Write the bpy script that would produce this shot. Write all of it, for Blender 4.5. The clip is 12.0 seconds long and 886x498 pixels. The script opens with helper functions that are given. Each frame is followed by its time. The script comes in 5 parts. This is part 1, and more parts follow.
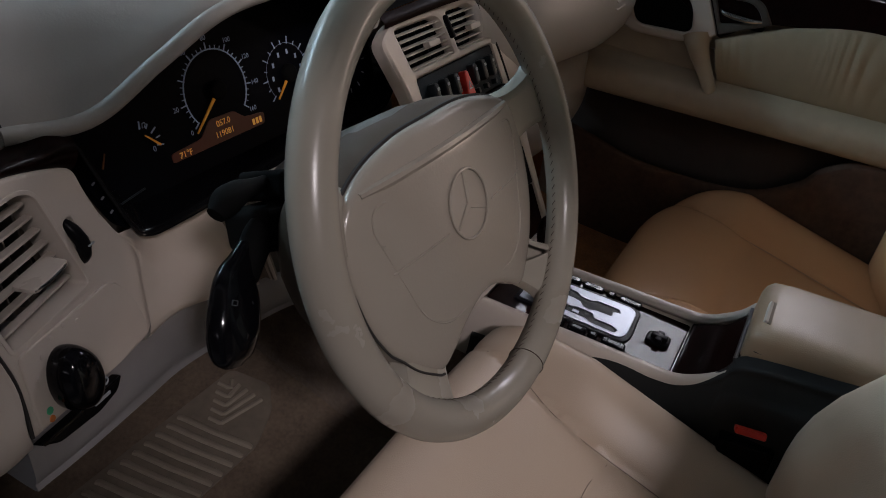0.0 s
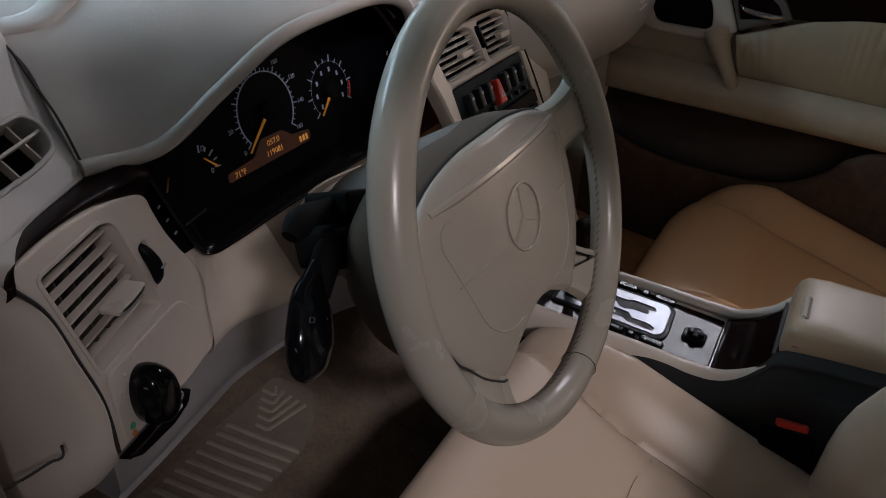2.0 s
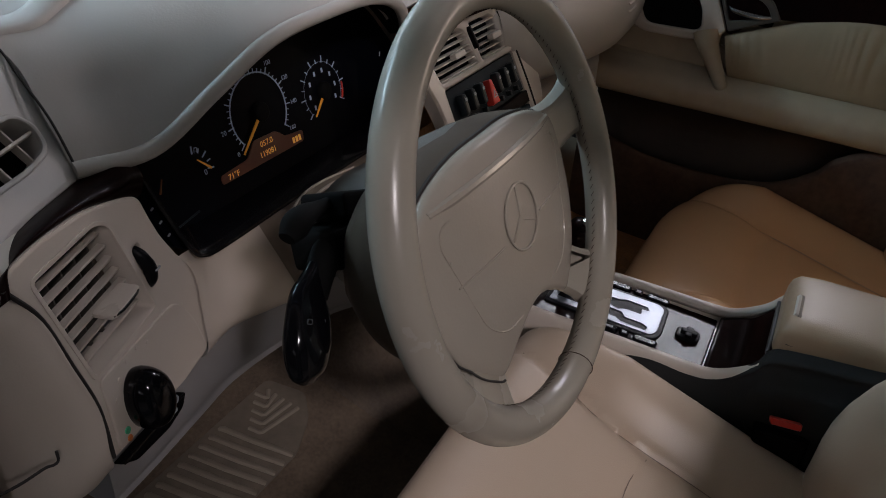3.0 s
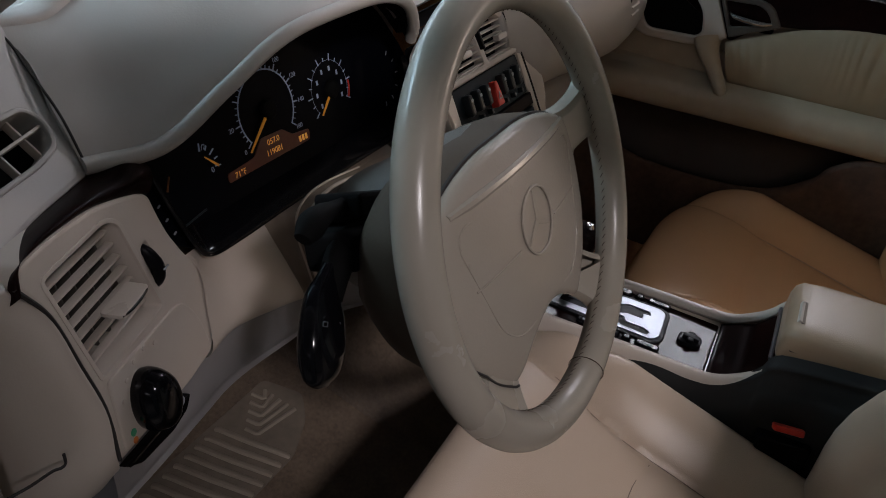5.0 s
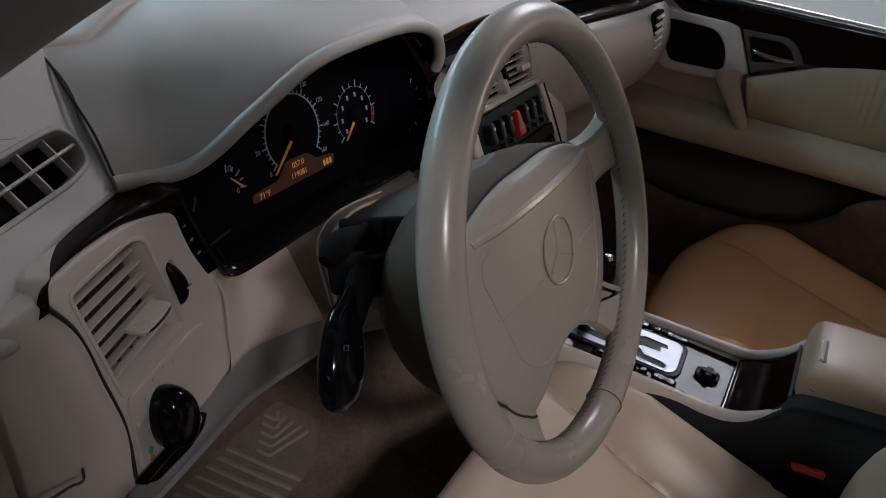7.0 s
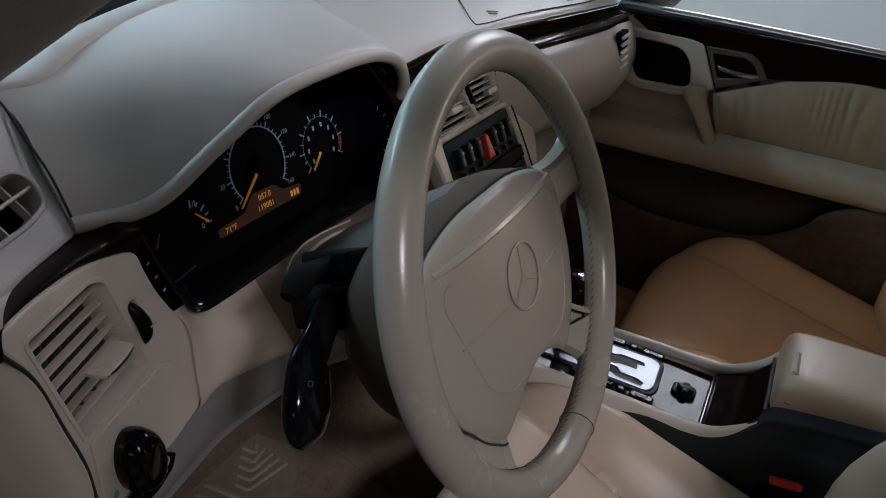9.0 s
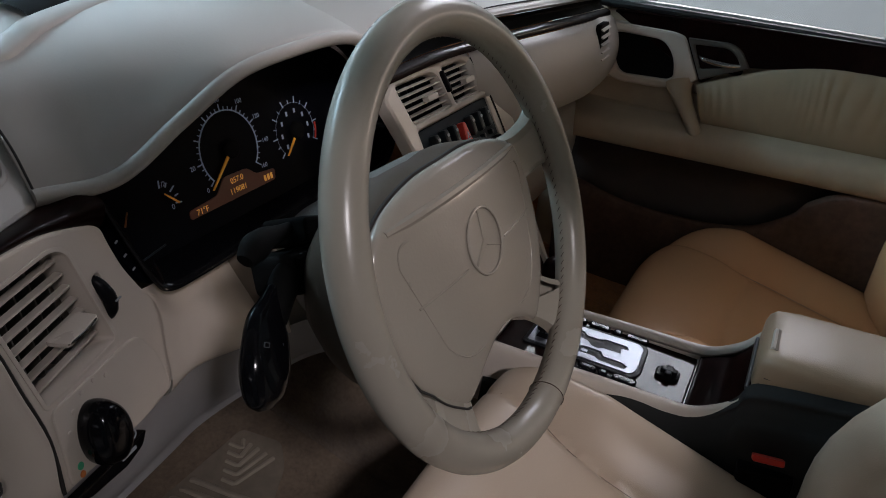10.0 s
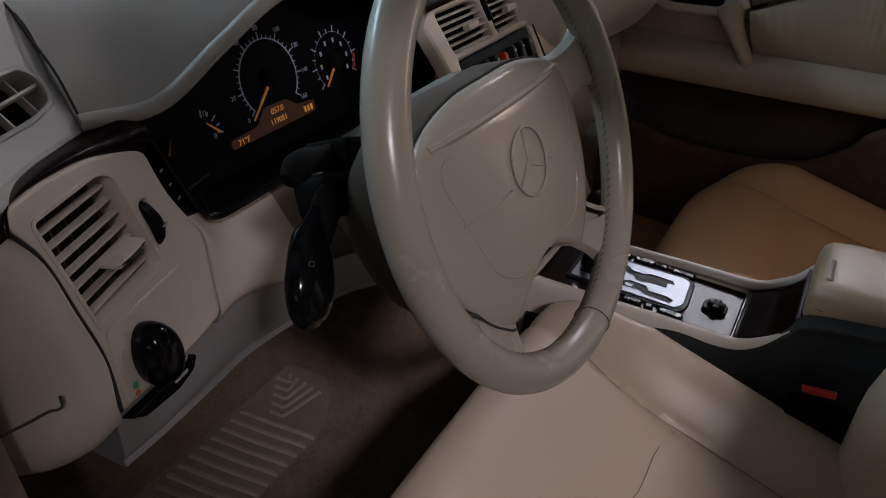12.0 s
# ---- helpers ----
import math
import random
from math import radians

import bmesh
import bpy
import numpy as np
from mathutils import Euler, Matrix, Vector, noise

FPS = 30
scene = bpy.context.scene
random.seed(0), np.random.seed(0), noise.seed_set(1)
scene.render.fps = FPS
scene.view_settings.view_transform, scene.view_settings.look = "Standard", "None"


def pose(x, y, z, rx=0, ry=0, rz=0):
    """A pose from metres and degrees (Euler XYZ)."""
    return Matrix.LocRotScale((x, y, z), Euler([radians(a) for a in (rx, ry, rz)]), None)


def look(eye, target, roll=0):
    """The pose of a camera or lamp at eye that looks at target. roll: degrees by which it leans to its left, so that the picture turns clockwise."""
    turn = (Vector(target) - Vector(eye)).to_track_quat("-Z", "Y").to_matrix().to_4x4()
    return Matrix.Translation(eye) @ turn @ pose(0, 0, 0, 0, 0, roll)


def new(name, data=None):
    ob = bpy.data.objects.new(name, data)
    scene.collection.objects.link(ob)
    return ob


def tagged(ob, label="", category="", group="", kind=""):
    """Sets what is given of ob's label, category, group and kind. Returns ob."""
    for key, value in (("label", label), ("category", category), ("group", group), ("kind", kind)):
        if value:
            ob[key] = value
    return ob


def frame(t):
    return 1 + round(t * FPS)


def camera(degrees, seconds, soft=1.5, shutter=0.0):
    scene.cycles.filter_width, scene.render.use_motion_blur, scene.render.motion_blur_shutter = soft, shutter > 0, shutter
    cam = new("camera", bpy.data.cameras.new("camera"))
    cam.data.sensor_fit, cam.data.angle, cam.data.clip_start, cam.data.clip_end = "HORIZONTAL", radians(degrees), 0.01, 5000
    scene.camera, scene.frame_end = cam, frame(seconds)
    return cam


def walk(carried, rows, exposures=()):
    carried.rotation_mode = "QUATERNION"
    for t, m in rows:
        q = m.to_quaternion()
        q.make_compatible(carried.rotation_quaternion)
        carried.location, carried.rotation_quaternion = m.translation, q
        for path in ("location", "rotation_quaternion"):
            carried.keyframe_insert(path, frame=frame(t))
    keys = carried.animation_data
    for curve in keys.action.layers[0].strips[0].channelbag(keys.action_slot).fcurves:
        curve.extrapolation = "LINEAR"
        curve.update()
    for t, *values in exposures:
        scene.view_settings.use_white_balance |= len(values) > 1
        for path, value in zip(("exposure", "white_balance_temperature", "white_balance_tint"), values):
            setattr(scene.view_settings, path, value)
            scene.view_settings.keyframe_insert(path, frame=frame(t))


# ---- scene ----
cam = camera(64.99, 12.0, soft=0.95)
EXPOSURE = -0.96
PATH = [
    (0, (-0.4697, -0.2074, 1.1374), (0.1227, 0.0899, 0.6894), 6.90),
    (0.5, (-0.4757, -0.1980, 1.1408), (0.1020, 0.1171, 0.6859), 6.28),
    (1, (-0.4842, -0.1954, 1.1410), (0.0851, 0.1194, 0.6754), 4.56),
    (1.5, (-0.5018, -0.1829, 1.1562), (0.0701, 0.1341, 0.6952), 4.07),
    (2, (-0.5024, -0.1778, 1.1596), (0.0817, 0.1289, 0.7072), 4.48),
    (2.5, (-0.5032, -0.1762, 1.1600), (0.0861, 0.1258, 0.7111), 4.38),
    (3, (-0.5052, -0.1707, 1.1573), (0.0865, 0.1249, 0.7073), 4.77),
    (5, (-0.5104, -0.1470, 1.1529), (0.0888, 0.1356, 0.7045), 6.30),
    (5.5, (-0.5124, -0.1450, 1.1484), (0.0917, 0.1317, 0.7028), 7.13),
    (6, (-0.5193, -0.1340, 1.1483), (0.0730, 0.1637, 0.7004), 7.43),
    (6.5, (-0.5181, -0.1415, 1.1495), (0.0816, 0.1601, 0.7143), 7.24),
    (7, (-0.5151, -0.1417, 1.1549), (0.0890, 0.1647, 0.7291), 7.12),
    (9, (-0.5031, -0.1535, 1.1635), (0.1190, 0.1446, 0.7583), 5.78),
    (9.5, (-0.4989, -0.1709, 1.1610), (0.1222, 0.1347, 0.7600), 5.39),
    (10, (-0.5040, -0.2003, 1.1311), (0.1223, 0.1090, 0.7413), 4.21),
    (10.5, (-0.4933, -0.2074, 1.1156), (0.1244, 0.0965, 0.7081), 3.65),
    (11, (-0.4931, -0.2077, 1.1167), (0.1181, 0.1045, 0.7057), 3.35),
    (11.5, (-0.4930, -0.2086, 1.1157), (0.1098, 0.1134, 0.6997), 2.81),
    (12, (-0.5096, -0.2011, 1.1058), (0.0700, 0.1313, 0.6658), 1.89),
]
walk(cam, [(t, look(eye, target, roll)) for t, eye, target, roll in PATH], [(0, EXPOSURE - 0.13, 6140, 23), (3, EXPOSURE - 0.03, 6140, 22), (7, EXPOSURE - 0.02, 6020, 20), (9, EXPOSURE + 0.02, 5900, 19), (10, EXPOSURE + 0.02, 6000, 19), (11.5, EXPOSURE - 0.13, 6140, 23), (12, EXPOSURE - 0.13, 6140, 23)])

# ---- light ----
world = bpy.data.worlds.new("garage_air")
scene.world = world
world.use_nodes = True
world.node_tree.nodes["Background"].inputs[0].default_value = (0.55, 0.6, 0.62, 1)
world.node_tree.nodes["Background"].inputs[1].default_value = 0.002
LAMP_SIDE, LAMP_FRONT, LAMP_CORNER, LAMP_DOOR, LAMP_FAR, LAMP_WALL = 88, 84, 116, 116, 8, 30


# ---- materials ----
def mat(name, col, rough=0.5, metal=0.0, vary=0.1, scale=30.0, bump=0.0, bscale=400.0, cell=False, coat=0.0, spec=0.5, rvary=0.1, emit=0.0, stretch=(1, 1, 1), sheen=0.0):
    m = bpy.data.materials.new(name)
    m.use_nodes = True
    nt = m.node_tree
    b = nt.nodes["Principled BSDF"]
    tc = nt.nodes.new("ShaderNodeTexCoord")
    mp = nt.nodes.new("ShaderNodeMapping")
    mp.inputs["Scale"].default_value = stretch
    nt.links.new(tc.outputs["Object"], mp.inputs["Vector"])
    n1 = nt.nodes.new("ShaderNodeTexNoise")
    n1.inputs["Scale"].default_value, n1.inputs["Detail"].default_value = scale, 6
    n2 = nt.nodes.new("ShaderNodeTexNoise")
    n2.inputs["Scale"].default_value, n2.inputs["Detail"].default_value = scale * 0.15, 3
    for n in (n1, n2):
        nt.links.new(mp.outputs[0], n.inputs["Vector"])
    add = nt.nodes.new("ShaderNodeMath")
    nt.links.new(n1.outputs[0], add.inputs[0])
    nt.links.new(n2.outputs[0], add.inputs[1])
    ramp = nt.nodes.new("ShaderNodeMapRange")
    ramp.inputs["From Min"].default_value, ramp.inputs["From Max"].default_value = 0.6, 1.4
    nt.links.new(add.outputs[0], ramp.inputs["Value"])
    mix = nt.nodes.new("ShaderNodeMix")
    mix.data_type = "RGBA"
    mix.inputs["A"].default_value = (*[c * (1 - vary) for c in col], 1)
    mix.inputs["B"].default_value = (*[min(1, c * (1 + vary)) for c in col], 1)
    nt.links.new(ramp.outputs[0], mix.inputs["Factor"])
    nt.links.new(mix.outputs["Result"], b.inputs["Base Color"])
    rr = nt.nodes.new("ShaderNodeMapRange")
    rr.inputs["From Min"].default_value, rr.inputs["From Max"].default_value = 0.3, 0.7
    rr.inputs["To Min"].default_value, rr.inputs["To Max"].default_value = rough * (1 - rvary), min(1, rough * (1 + rvary))
    nt.links.new(n1.outputs[0], rr.inputs["Value"])
    nt.links.new(rr.outputs[0], b.inputs["Roughness"])
    b.inputs["Metallic"].default_value = metal
    b.inputs["Specular IOR Level"].default_value = spec
    b.inputs["Coat Weight"].default_value = coat
    b.inputs["Coat Roughness"].default_value = 0.06
    b.inputs["Sheen Weight"].default_value = sheen
    if bump:
        if cell:
            t = nt.nodes.new("ShaderNodeTexVoronoi")
            t.feature = "DISTANCE_TO_EDGE"
        else:
            t = nt.nodes.new("ShaderNodeTexNoise")
        t.inputs["Scale"].default_value = bscale
        nt.links.new(tc.outputs["Object"], t.inputs["Vector"])
        bp = nt.nodes.new("ShaderNodeBump")
        bp.inputs["Strength"].default_value, bp.inputs["Distance"].default_value = bump, 0.0006
        nt.links.new(t.outputs["Distance" if cell else 0], bp.inputs["Height"])
        nt.links.new(bp.outputs[0], b.inputs["Normal"])
    if emit:
        b.inputs["Emission Color"].default_value = (*col, 1)
        b.inputs["Emission Strength"].default_value = emit
    return m


def wood(name, coat=0.3):
    """Lacquered burl: dark red-brown with streaks under a clear coat."""
    m = mat(name, (0.0065, 0.0017, 0.0014), 0.4, vary=0.85, scale=22, spec=0.03, coat=coat, stretch=(1, 6, 3))
    m.node_tree.nodes["Principled BSDF"].inputs["Coat Roughness"].default_value = 0.03
    return m


M = {
    "dash": mat("dash_grain", (0.42, 0.39, 0.36), 0.46, bump=0.16, bscale=420, vary=0.04, scale=6, rvary=0.03),
    "panel": mat("beige_plastic", (0.54, 0.475, 0.415), 0.30, bump=0.10, bscale=500, vary=0.05, scale=14),
    "slat": mat("vent_plastic", (0.50, 0.44, 0.385), 0.33, vary=0.04),
    "wheel": mat("wheel_leather", (0.30, 0.268, 0.222), 0.27, bump=0.08, bscale=380, vary=0.015, scale=16, rvary=0.02),
    "pad": mat("pad_vinyl", (0.31, 0.27, 0.225), 0.22, bump=0.24, bscale=330, vary=0.04, scale=14, rvary=0.06),
    # shroud and cowl colours are darkened for the shade of wheel and dashboard
    "shroud": mat("shaded_shroud_plastic", (0.075, 0.066, 0.056), 0.5, bump=0.3, bscale=900, cell=True),
    "cowl": mat("cowl_plastic", (0.22, 0.175, 0.135), 0.45, bump=0.3, bscale=900, cell=True),
    "hub": mat("hub_plastic", (0.072, 0.053, 0.039), 0.7, bump=0.2, bscale=500, spec=0.12),
    "leather": mat("seat_leather", (0.53, 0.415, 0.315), 0.33, bump=0.35, bscale=420, cell=True, vary=0.03, scale=9, rvary=0.05),
    # same leather, recoloured tan for the dimmer, warmer light on the passenger side
    "leather_p": mat("seat_leather_shade_tint", (0.65, 0.375, 0.195), 0.26, bump=0.35, bscale=420, cell=True, vary=0.03, scale=9, rvary=0.05),
    "leather_a": mat("armrest_leather", (0.335, 0.238, 0.158), 0.38, bump=0.35, bscale=420, cell=True, vary=0.03, scale=9, rvary=0.05),
    "fabric": mat("pleated_leather", (0.32, 0.25, 0.165), 0.6, bump=0.4, bscale=300, cell=True, vary=0.1),
    "doorp": mat("door_plastic", (0.40, 0.325, 0.235), 0.45, bump=0.3, bscale=800, cell=True),
    "pocket": mat("pocket_shade", (0.040, 0.030, 0.026), 0.4, vary=0.2),
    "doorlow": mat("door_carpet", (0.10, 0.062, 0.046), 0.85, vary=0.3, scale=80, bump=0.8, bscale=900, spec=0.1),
    "console": mat("console_plastic", (0.019, 0.0197, 0.020), 0.6, bump=0.3, bscale=900, cell=True, spec=0.25),
    "wood": wood("burl_wood"),
    "lacquer": wood("burl_lacquer", 0.36),
    "trim": wood("burl_trim", 0.14),
    "black": mat("black_plastic", (0.004, 0.004, 0.005), 0.35, vary=0.2, spec=0.10),
    "gloss": mat("black_gloss", (0.003, 0.003, 0.004), 0.12, vary=0.1, spec=0.22, coat=0.08),
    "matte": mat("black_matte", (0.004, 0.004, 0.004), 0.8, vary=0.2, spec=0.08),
    "switch": mat("switch_plastic", (0.012, 0.018, 0.022), 0.34, vary=0.2, spec=0.3),
    "facia": mat("switch_facia", (0.016, 0.024, 0.029), 0.6, vary=0.15, spec=0.12),
    "seam": mat("dark_gap", (0.02, 0.017, 0.015), 0.8, vary=0.1),
    "stitch": mat("leather_seam", (0.24, 0.19, 0.15), 0.7),
    "carpet": mat("carpet_pile", (0.17, 0.125, 0.090), 0.95, vary=0.35, scale=160, bump=1.0, bscale=1500, spec=0.05, sheen=0.3),
    "carpet_p": mat("carpet_pile_tan", (0.46, 0.20, 0.07), 0.95, vary=0.35, scale=160, bump=1.0, bscale=1500, spec=0.05, sheen=0.3),
    "mat": mat("ribbed_rubber", (0.30, 0.255, 0.20), 0.6, vary=0.15, bump=0.3, bscale=700),
    "matbase": mat("heel_pad_base", (0.19, 0.155, 0.12), 0.7, vary=0.25, scale=60, bump=0.4, bscale=700),
    "under": mat("under_panel", (0.29, 0.28, 0.285), 0.5, vary=0.1),
    "red": mat("red_plastic", (0.62, 0.03, 0.015), 0.35, vary=0.08),
    "chrome": mat("chrome", (0.62, 0.63, 0.65), 0.16, metal=1.0, vary=0.05),
    "alu": mat("brushed_plate", (0.20, 0.21, 0.235), 0.32, metal=1.0, vary=0.06, scale=60, stretch=(12, 1, 1)),
    "white": mat("dial_white", (0.40, 0.48, 0.62), 0.6, emit=0.05),
    "amber": mat("dial_needle", (0.90, 0.36, 0.03), 0.5, emit=0.12),
    "dim_amber": mat("dim_amber", (0.20, 0.065, 0.012), 0.5, emit=0.02),
    "lcd": mat("lcd_back", (0.085, 0.015, 0.004), 0.4, emit=0.045),
    "lcdtext": mat("lcd_text", (1.0, 0.45, 0.08), 0.5, emit=0.35),
    "dial": mat("dial_face", (0.0018, 0.0022, 0.004), 0.5, vary=0.2, spec=0.04),
    "mark": mat("grey_marking", (0.30, 0.32, 0.34), 0.6),
    "faint": mat("faint_marking", (0.05, 0.054, 0.058), 0.6),
    "green": mat("green_lamp", (0.05, 0.35, 0.18), 0.4),
    "orange": mat("orange_lamp", (0.55, 0.16, 0.03), 0.4),
    "pillar": mat("pillar_trim", (0.32, 0.31, 0.30), 0.7, bump=0.4, bscale=1300),
    "liner": mat("roof_liner", (0.45, 0.43, 0.40), 0.9, bump=0.4, bscale=1300),
    "rubber": mat("rubber_seal", (0.014, 0.014, 0.015), 0.6),
    "belt": mat("belt_trim", (0.36, 0.36, 0.355), 0.42, metal=1.0),
    "wall": mat("garage_wall", (0.78, 0.80, 0.79), 0.8, vary=0.05, scale=3, bump=0.2, bscale=60),
    "greywall": mat("garage_grey", (0.12, 0.12, 0.118), 0.85, vary=0.08, scale=3, bump=0.2, bscale=60),
    "concrete": mat("garage_concrete", (0.13, 0.125, 0.12), 0.7, vary=0.15, scale=4, bump=0.3, bscale=40),
    "paint": mat("car_paint", (0.45, 0.46, 0.47), 0.2, metal=0.6, coat=1.0),
    "warmlamp": mat("warm_diffuser", (1.0, 0.75, 0.5), 0.6, emit=4.0),
    "lamp": mat("lamp_diffuser", (0.95, 0.98, 1.0), 0.6, emit=4.0),
}


def glass(name):
    m = bpy.data.materials.new(name)
    m.use_nodes = True
    b = m.node_tree.nodes["Principled BSDF"]
    b.inputs["Transmission Weight"].default_value = 1.0
    b.inputs["Roughness"].default_value = 0.0
    b.inputs["IOR"].default_value = 1.45
    b.inputs["Base Color"].default_value = (0.93, 0.97, 0.95, 1)
    return m


M["glass"] = glass("window_glass")


# ---- building helpers ----
def thing(name, at, label, category, kind="", group=""):
    ob = new(name)
    ob.location = at
    ob.empty_display_size = 0.05
    return tagged(ob, label, category, group, kind)


def part(name, bm, material, parent=None, label="", sharp=38.0, kind="", category=""):
    me = bpy.data.meshes.new(name)
    bm.to_mesh(me)
    bm.free()
    me.materials.append(M[material])
    me.shade_smooth()
    me.set_sharp_from_angle(angle=radians(sharp))
    ob = new(name, me)
    if parent is not None:
        ob.parent = parent
        if parent.data is None:
            ob.matrix_parent_inverse = Matrix.Translation(-Vector(parent.location))
    return tagged(ob, label, category, "", kind)


def fr(o, x, y):
    """A frame from an origin and two directions; its third axis is their cross product."""
    x = Vector(x).normalized()
    n = x.cross(Vector(y)).normalized()
    y = n.cross(x)
    m = Matrix((x, y, n)).transposed().to_4x4()
    m.translation = o
    return m


def spline(pts, n, closed=False):
    """Catmull-Rom through the points, n samples."""
    pts = [Vector(p) for p in pts]
    k = len(pts)
    out = []
    spans = k if closed else k - 1
    for i in range(n):
        s = i / (n if closed else n - 1) * spans
        j = min(int(s), spans - 1)
        u = s - j
        if closed:
            a, b, c, d = (pts[(j + q) % k] for q in (-1, 0, 1, 2))
        else:
            b, c = pts[j], pts[j + 1]
            a = pts[j - 1] if j else b * 2 - c
            d = pts[j + 2] if j + 2 < k else c * 2 - b
        out.append(0.5 * (2 * b + (c - a) * u + (2 * a - 5 * b + 4 * c - d) * u * u + (3 * b - a - 3 * c + d) * u ** 3))
    return out


def grid(rows, closed=False, caps=False, bm=None):
    """A skin over rows of points; closed: each row is a ring."""
    bm = bm or bmesh.new()
    vs = [[bm.verts.new(p) for p in r] for r in rows]
    m = len(vs[0])
    for i in range(len(vs) - 1):
        for j in range(m if closed else m - 1):
            bm.faces.new((vs[i][j], vs[i][(j + 1) % m], vs[i + 1][(j + 1) % m], vs[i + 1][j]))
    if caps and closed:
        bm.faces.new(vs[0][::-1])
        bm.faces.new(vs[-1])
    return bm


def loft(sections, n, m, closed=False, thick=0.0, caps=False):
    """A smooth skin through a few sections of points: n samples along each section, m across them."""
    rows = [spline(s, n, closed) for s in sections]
    cols = [spline([r[j] for r in rows], m) for j in range(n)]
    bm = grid([[cols[j][i] for j in range(n)] for i in range(m)], closed, caps)
    bmesh.ops.recalc_face_normals(bm, faces=bm.faces)
    if thick:
        bmesh.ops.solidify(bm, geom=bm.faces[:], thickness=thick)
    return bm


def tube(pts, r, sides=10, closed=False, n=0, flat=1.0, bm=None, up=(0.13, 0.2, 1)):
    """A round bar along points; r may be a list, one for each point."""
    if n:
        rs = [Vector((q, 0, 0)) for q in r] if isinstance(r, (list, tuple)) else None
        pts = spline(pts, n, closed)
        r = [v.x for v in spline(rs, n)] if rs else r
    pts = [Vector(p) for p in pts]
    k = len(pts)
    rows = []
    up = Vector(up)
    for i, p in enumerate(pts):
        a = pts[(i - 1) % k] if closed or i else p
        b = pts[(i + 1) % k] if closed or i < k - 1 else p
        t = (b - a).normalized()
        s = t.cross(up).normalized()
        w = s.cross(t)
        q = r[i] if isinstance(r, (list, tuple)) else r
        rows.append([p + s * (q * math.cos(2 * math.pi * j / sides)) + w * (q * flat * math.sin(2 * math.pi * j / sides)) for j in range(sides)])
    if closed:
        rows.append(rows[0])
    bm = grid(rows, True, not closed, bm)
    if closed:
        bmesh.ops.remove_doubles(bm, verts=bm.verts, dist=1e-6)
    bmesh.ops.recalc_face_normals(bm, faces=bm.faces)
    return bm


def rpoly(pts, r, n=5):
    """The polygon with its corners rounded."""
    pts = [Vector((p[0], p[1])) for p in pts]
    out = []
    for i, p in enumerate(pts):
        a, b = pts[i - 1] - p, pts[(i + 1) % len(pts)] - p
        q = min(r[i] if isinstance(r, (list, tuple)) else r, a.length * 0.48, b.length * 0.48)
        a, b = p + a.normalized() * q, p + b.normalized() * q
        for k in range(n + 1):
            u = k / n
            out.append((1 - u) ** 2 * a + 2 * u * (1 - u) * p + u * u * b)
    return out


def rrect(cx, cy, w, h, r=0.003, n=4, turn=0.0):
    c, s = math.cos(radians(turn)), math.sin(radians(turn))
    q = [(-w / 2, -h / 2), (w / 2, -h / 2), (w / 2, h / 2), (-w / 2, h / 2)]
    return rpoly([(cx + x * c - y * s, cy + x * s + y * c) for x, y in q], r, n)


def circle(cx, cy, r, n=32, ry=None):
    return [Vector((cx + r * math.cos(2 * math.pi * k / n), cy + (ry or r) * math.sin(2 * math.pi * k / n))) for k in range(n)]


def area2(p):
    return sum(p[i - 1].x * p[i].y - p[i].x * p[i - 1].y for i in range(len(p))) / 2


def inset(p, d):
    """The outline moved inwards by d."""
    s = 1 if area2(p) > 0 else -1
    out = []
    for i in range(len(p)):
        t = (p[(i + 1) % len(p)] - p[i - 1])
        nrm = Vector((-t.y, t.x)) * s
        out.append(p[i] + (nrm.normalized() * d if nrm.length > 1e-9 else nrm))
    return out


def plate(F, outline, h0, h1, bevel=0.001, holes=(), back=True, bm=None):
    """A board of that outline in the frame F, from depth h0 to h1 along its normal, with rounded front edges and through holes."""
    bm = bm or bmesh.new()
    put = lambda p, h: bm.verts.new(F @ Vector((p.x, p.y, h)))  # noqa: E731
    front, rear = [], []
    for k, loop in enumerate([outline, *holes]):
        d = bevel if not k else -bevel
        rings = [[put(p, h0) for p in loop]]
        rings.append([put(p, h1 - bevel) for p in loop])
        if bevel:
            rings.append([put(p, h1 - bevel * 0.3) for p in inset(loop, d * 0.3)])
            rings.append([put(p, h1) for p in inset(loop, d)])
        if bevel:
            rings.append([put(p, h1) for p in inset(loop, d + math.copysign(min(bevel * 0.4, 0.0006), d))])
        for a, b in zip(rings, rings[1:]):
            for i in range(len(a)):
                bm.faces.new((a[i - 1], a[i], b[i], b[i - 1]))
        for ring, bag in ((rings[-1], front), (rings[0], rear)):
            bag += [bm.edges.get((ring[i - 1], ring[i])) for i in range(len(ring))]
    bmesh.ops.triangle_fill(bm, use_beauty=True, use_dissolve=False, edges=front)
    if back:
        bmesh.ops.triangle_fill(bm, use_beauty=True, use_dissolve=False, edges=rear)
    bmesh.ops.recalc_face_normals(bm, faces=bm.faces)
    return bm


def box(F, cx, cy, w, h, h0, h1, r=0.002, bevel=0.001, turn=0.0, bm=None):
    return plate(F, rrect(cx, cy, w, h, r, 4, turn), h0, h1, bevel, bm=bm)


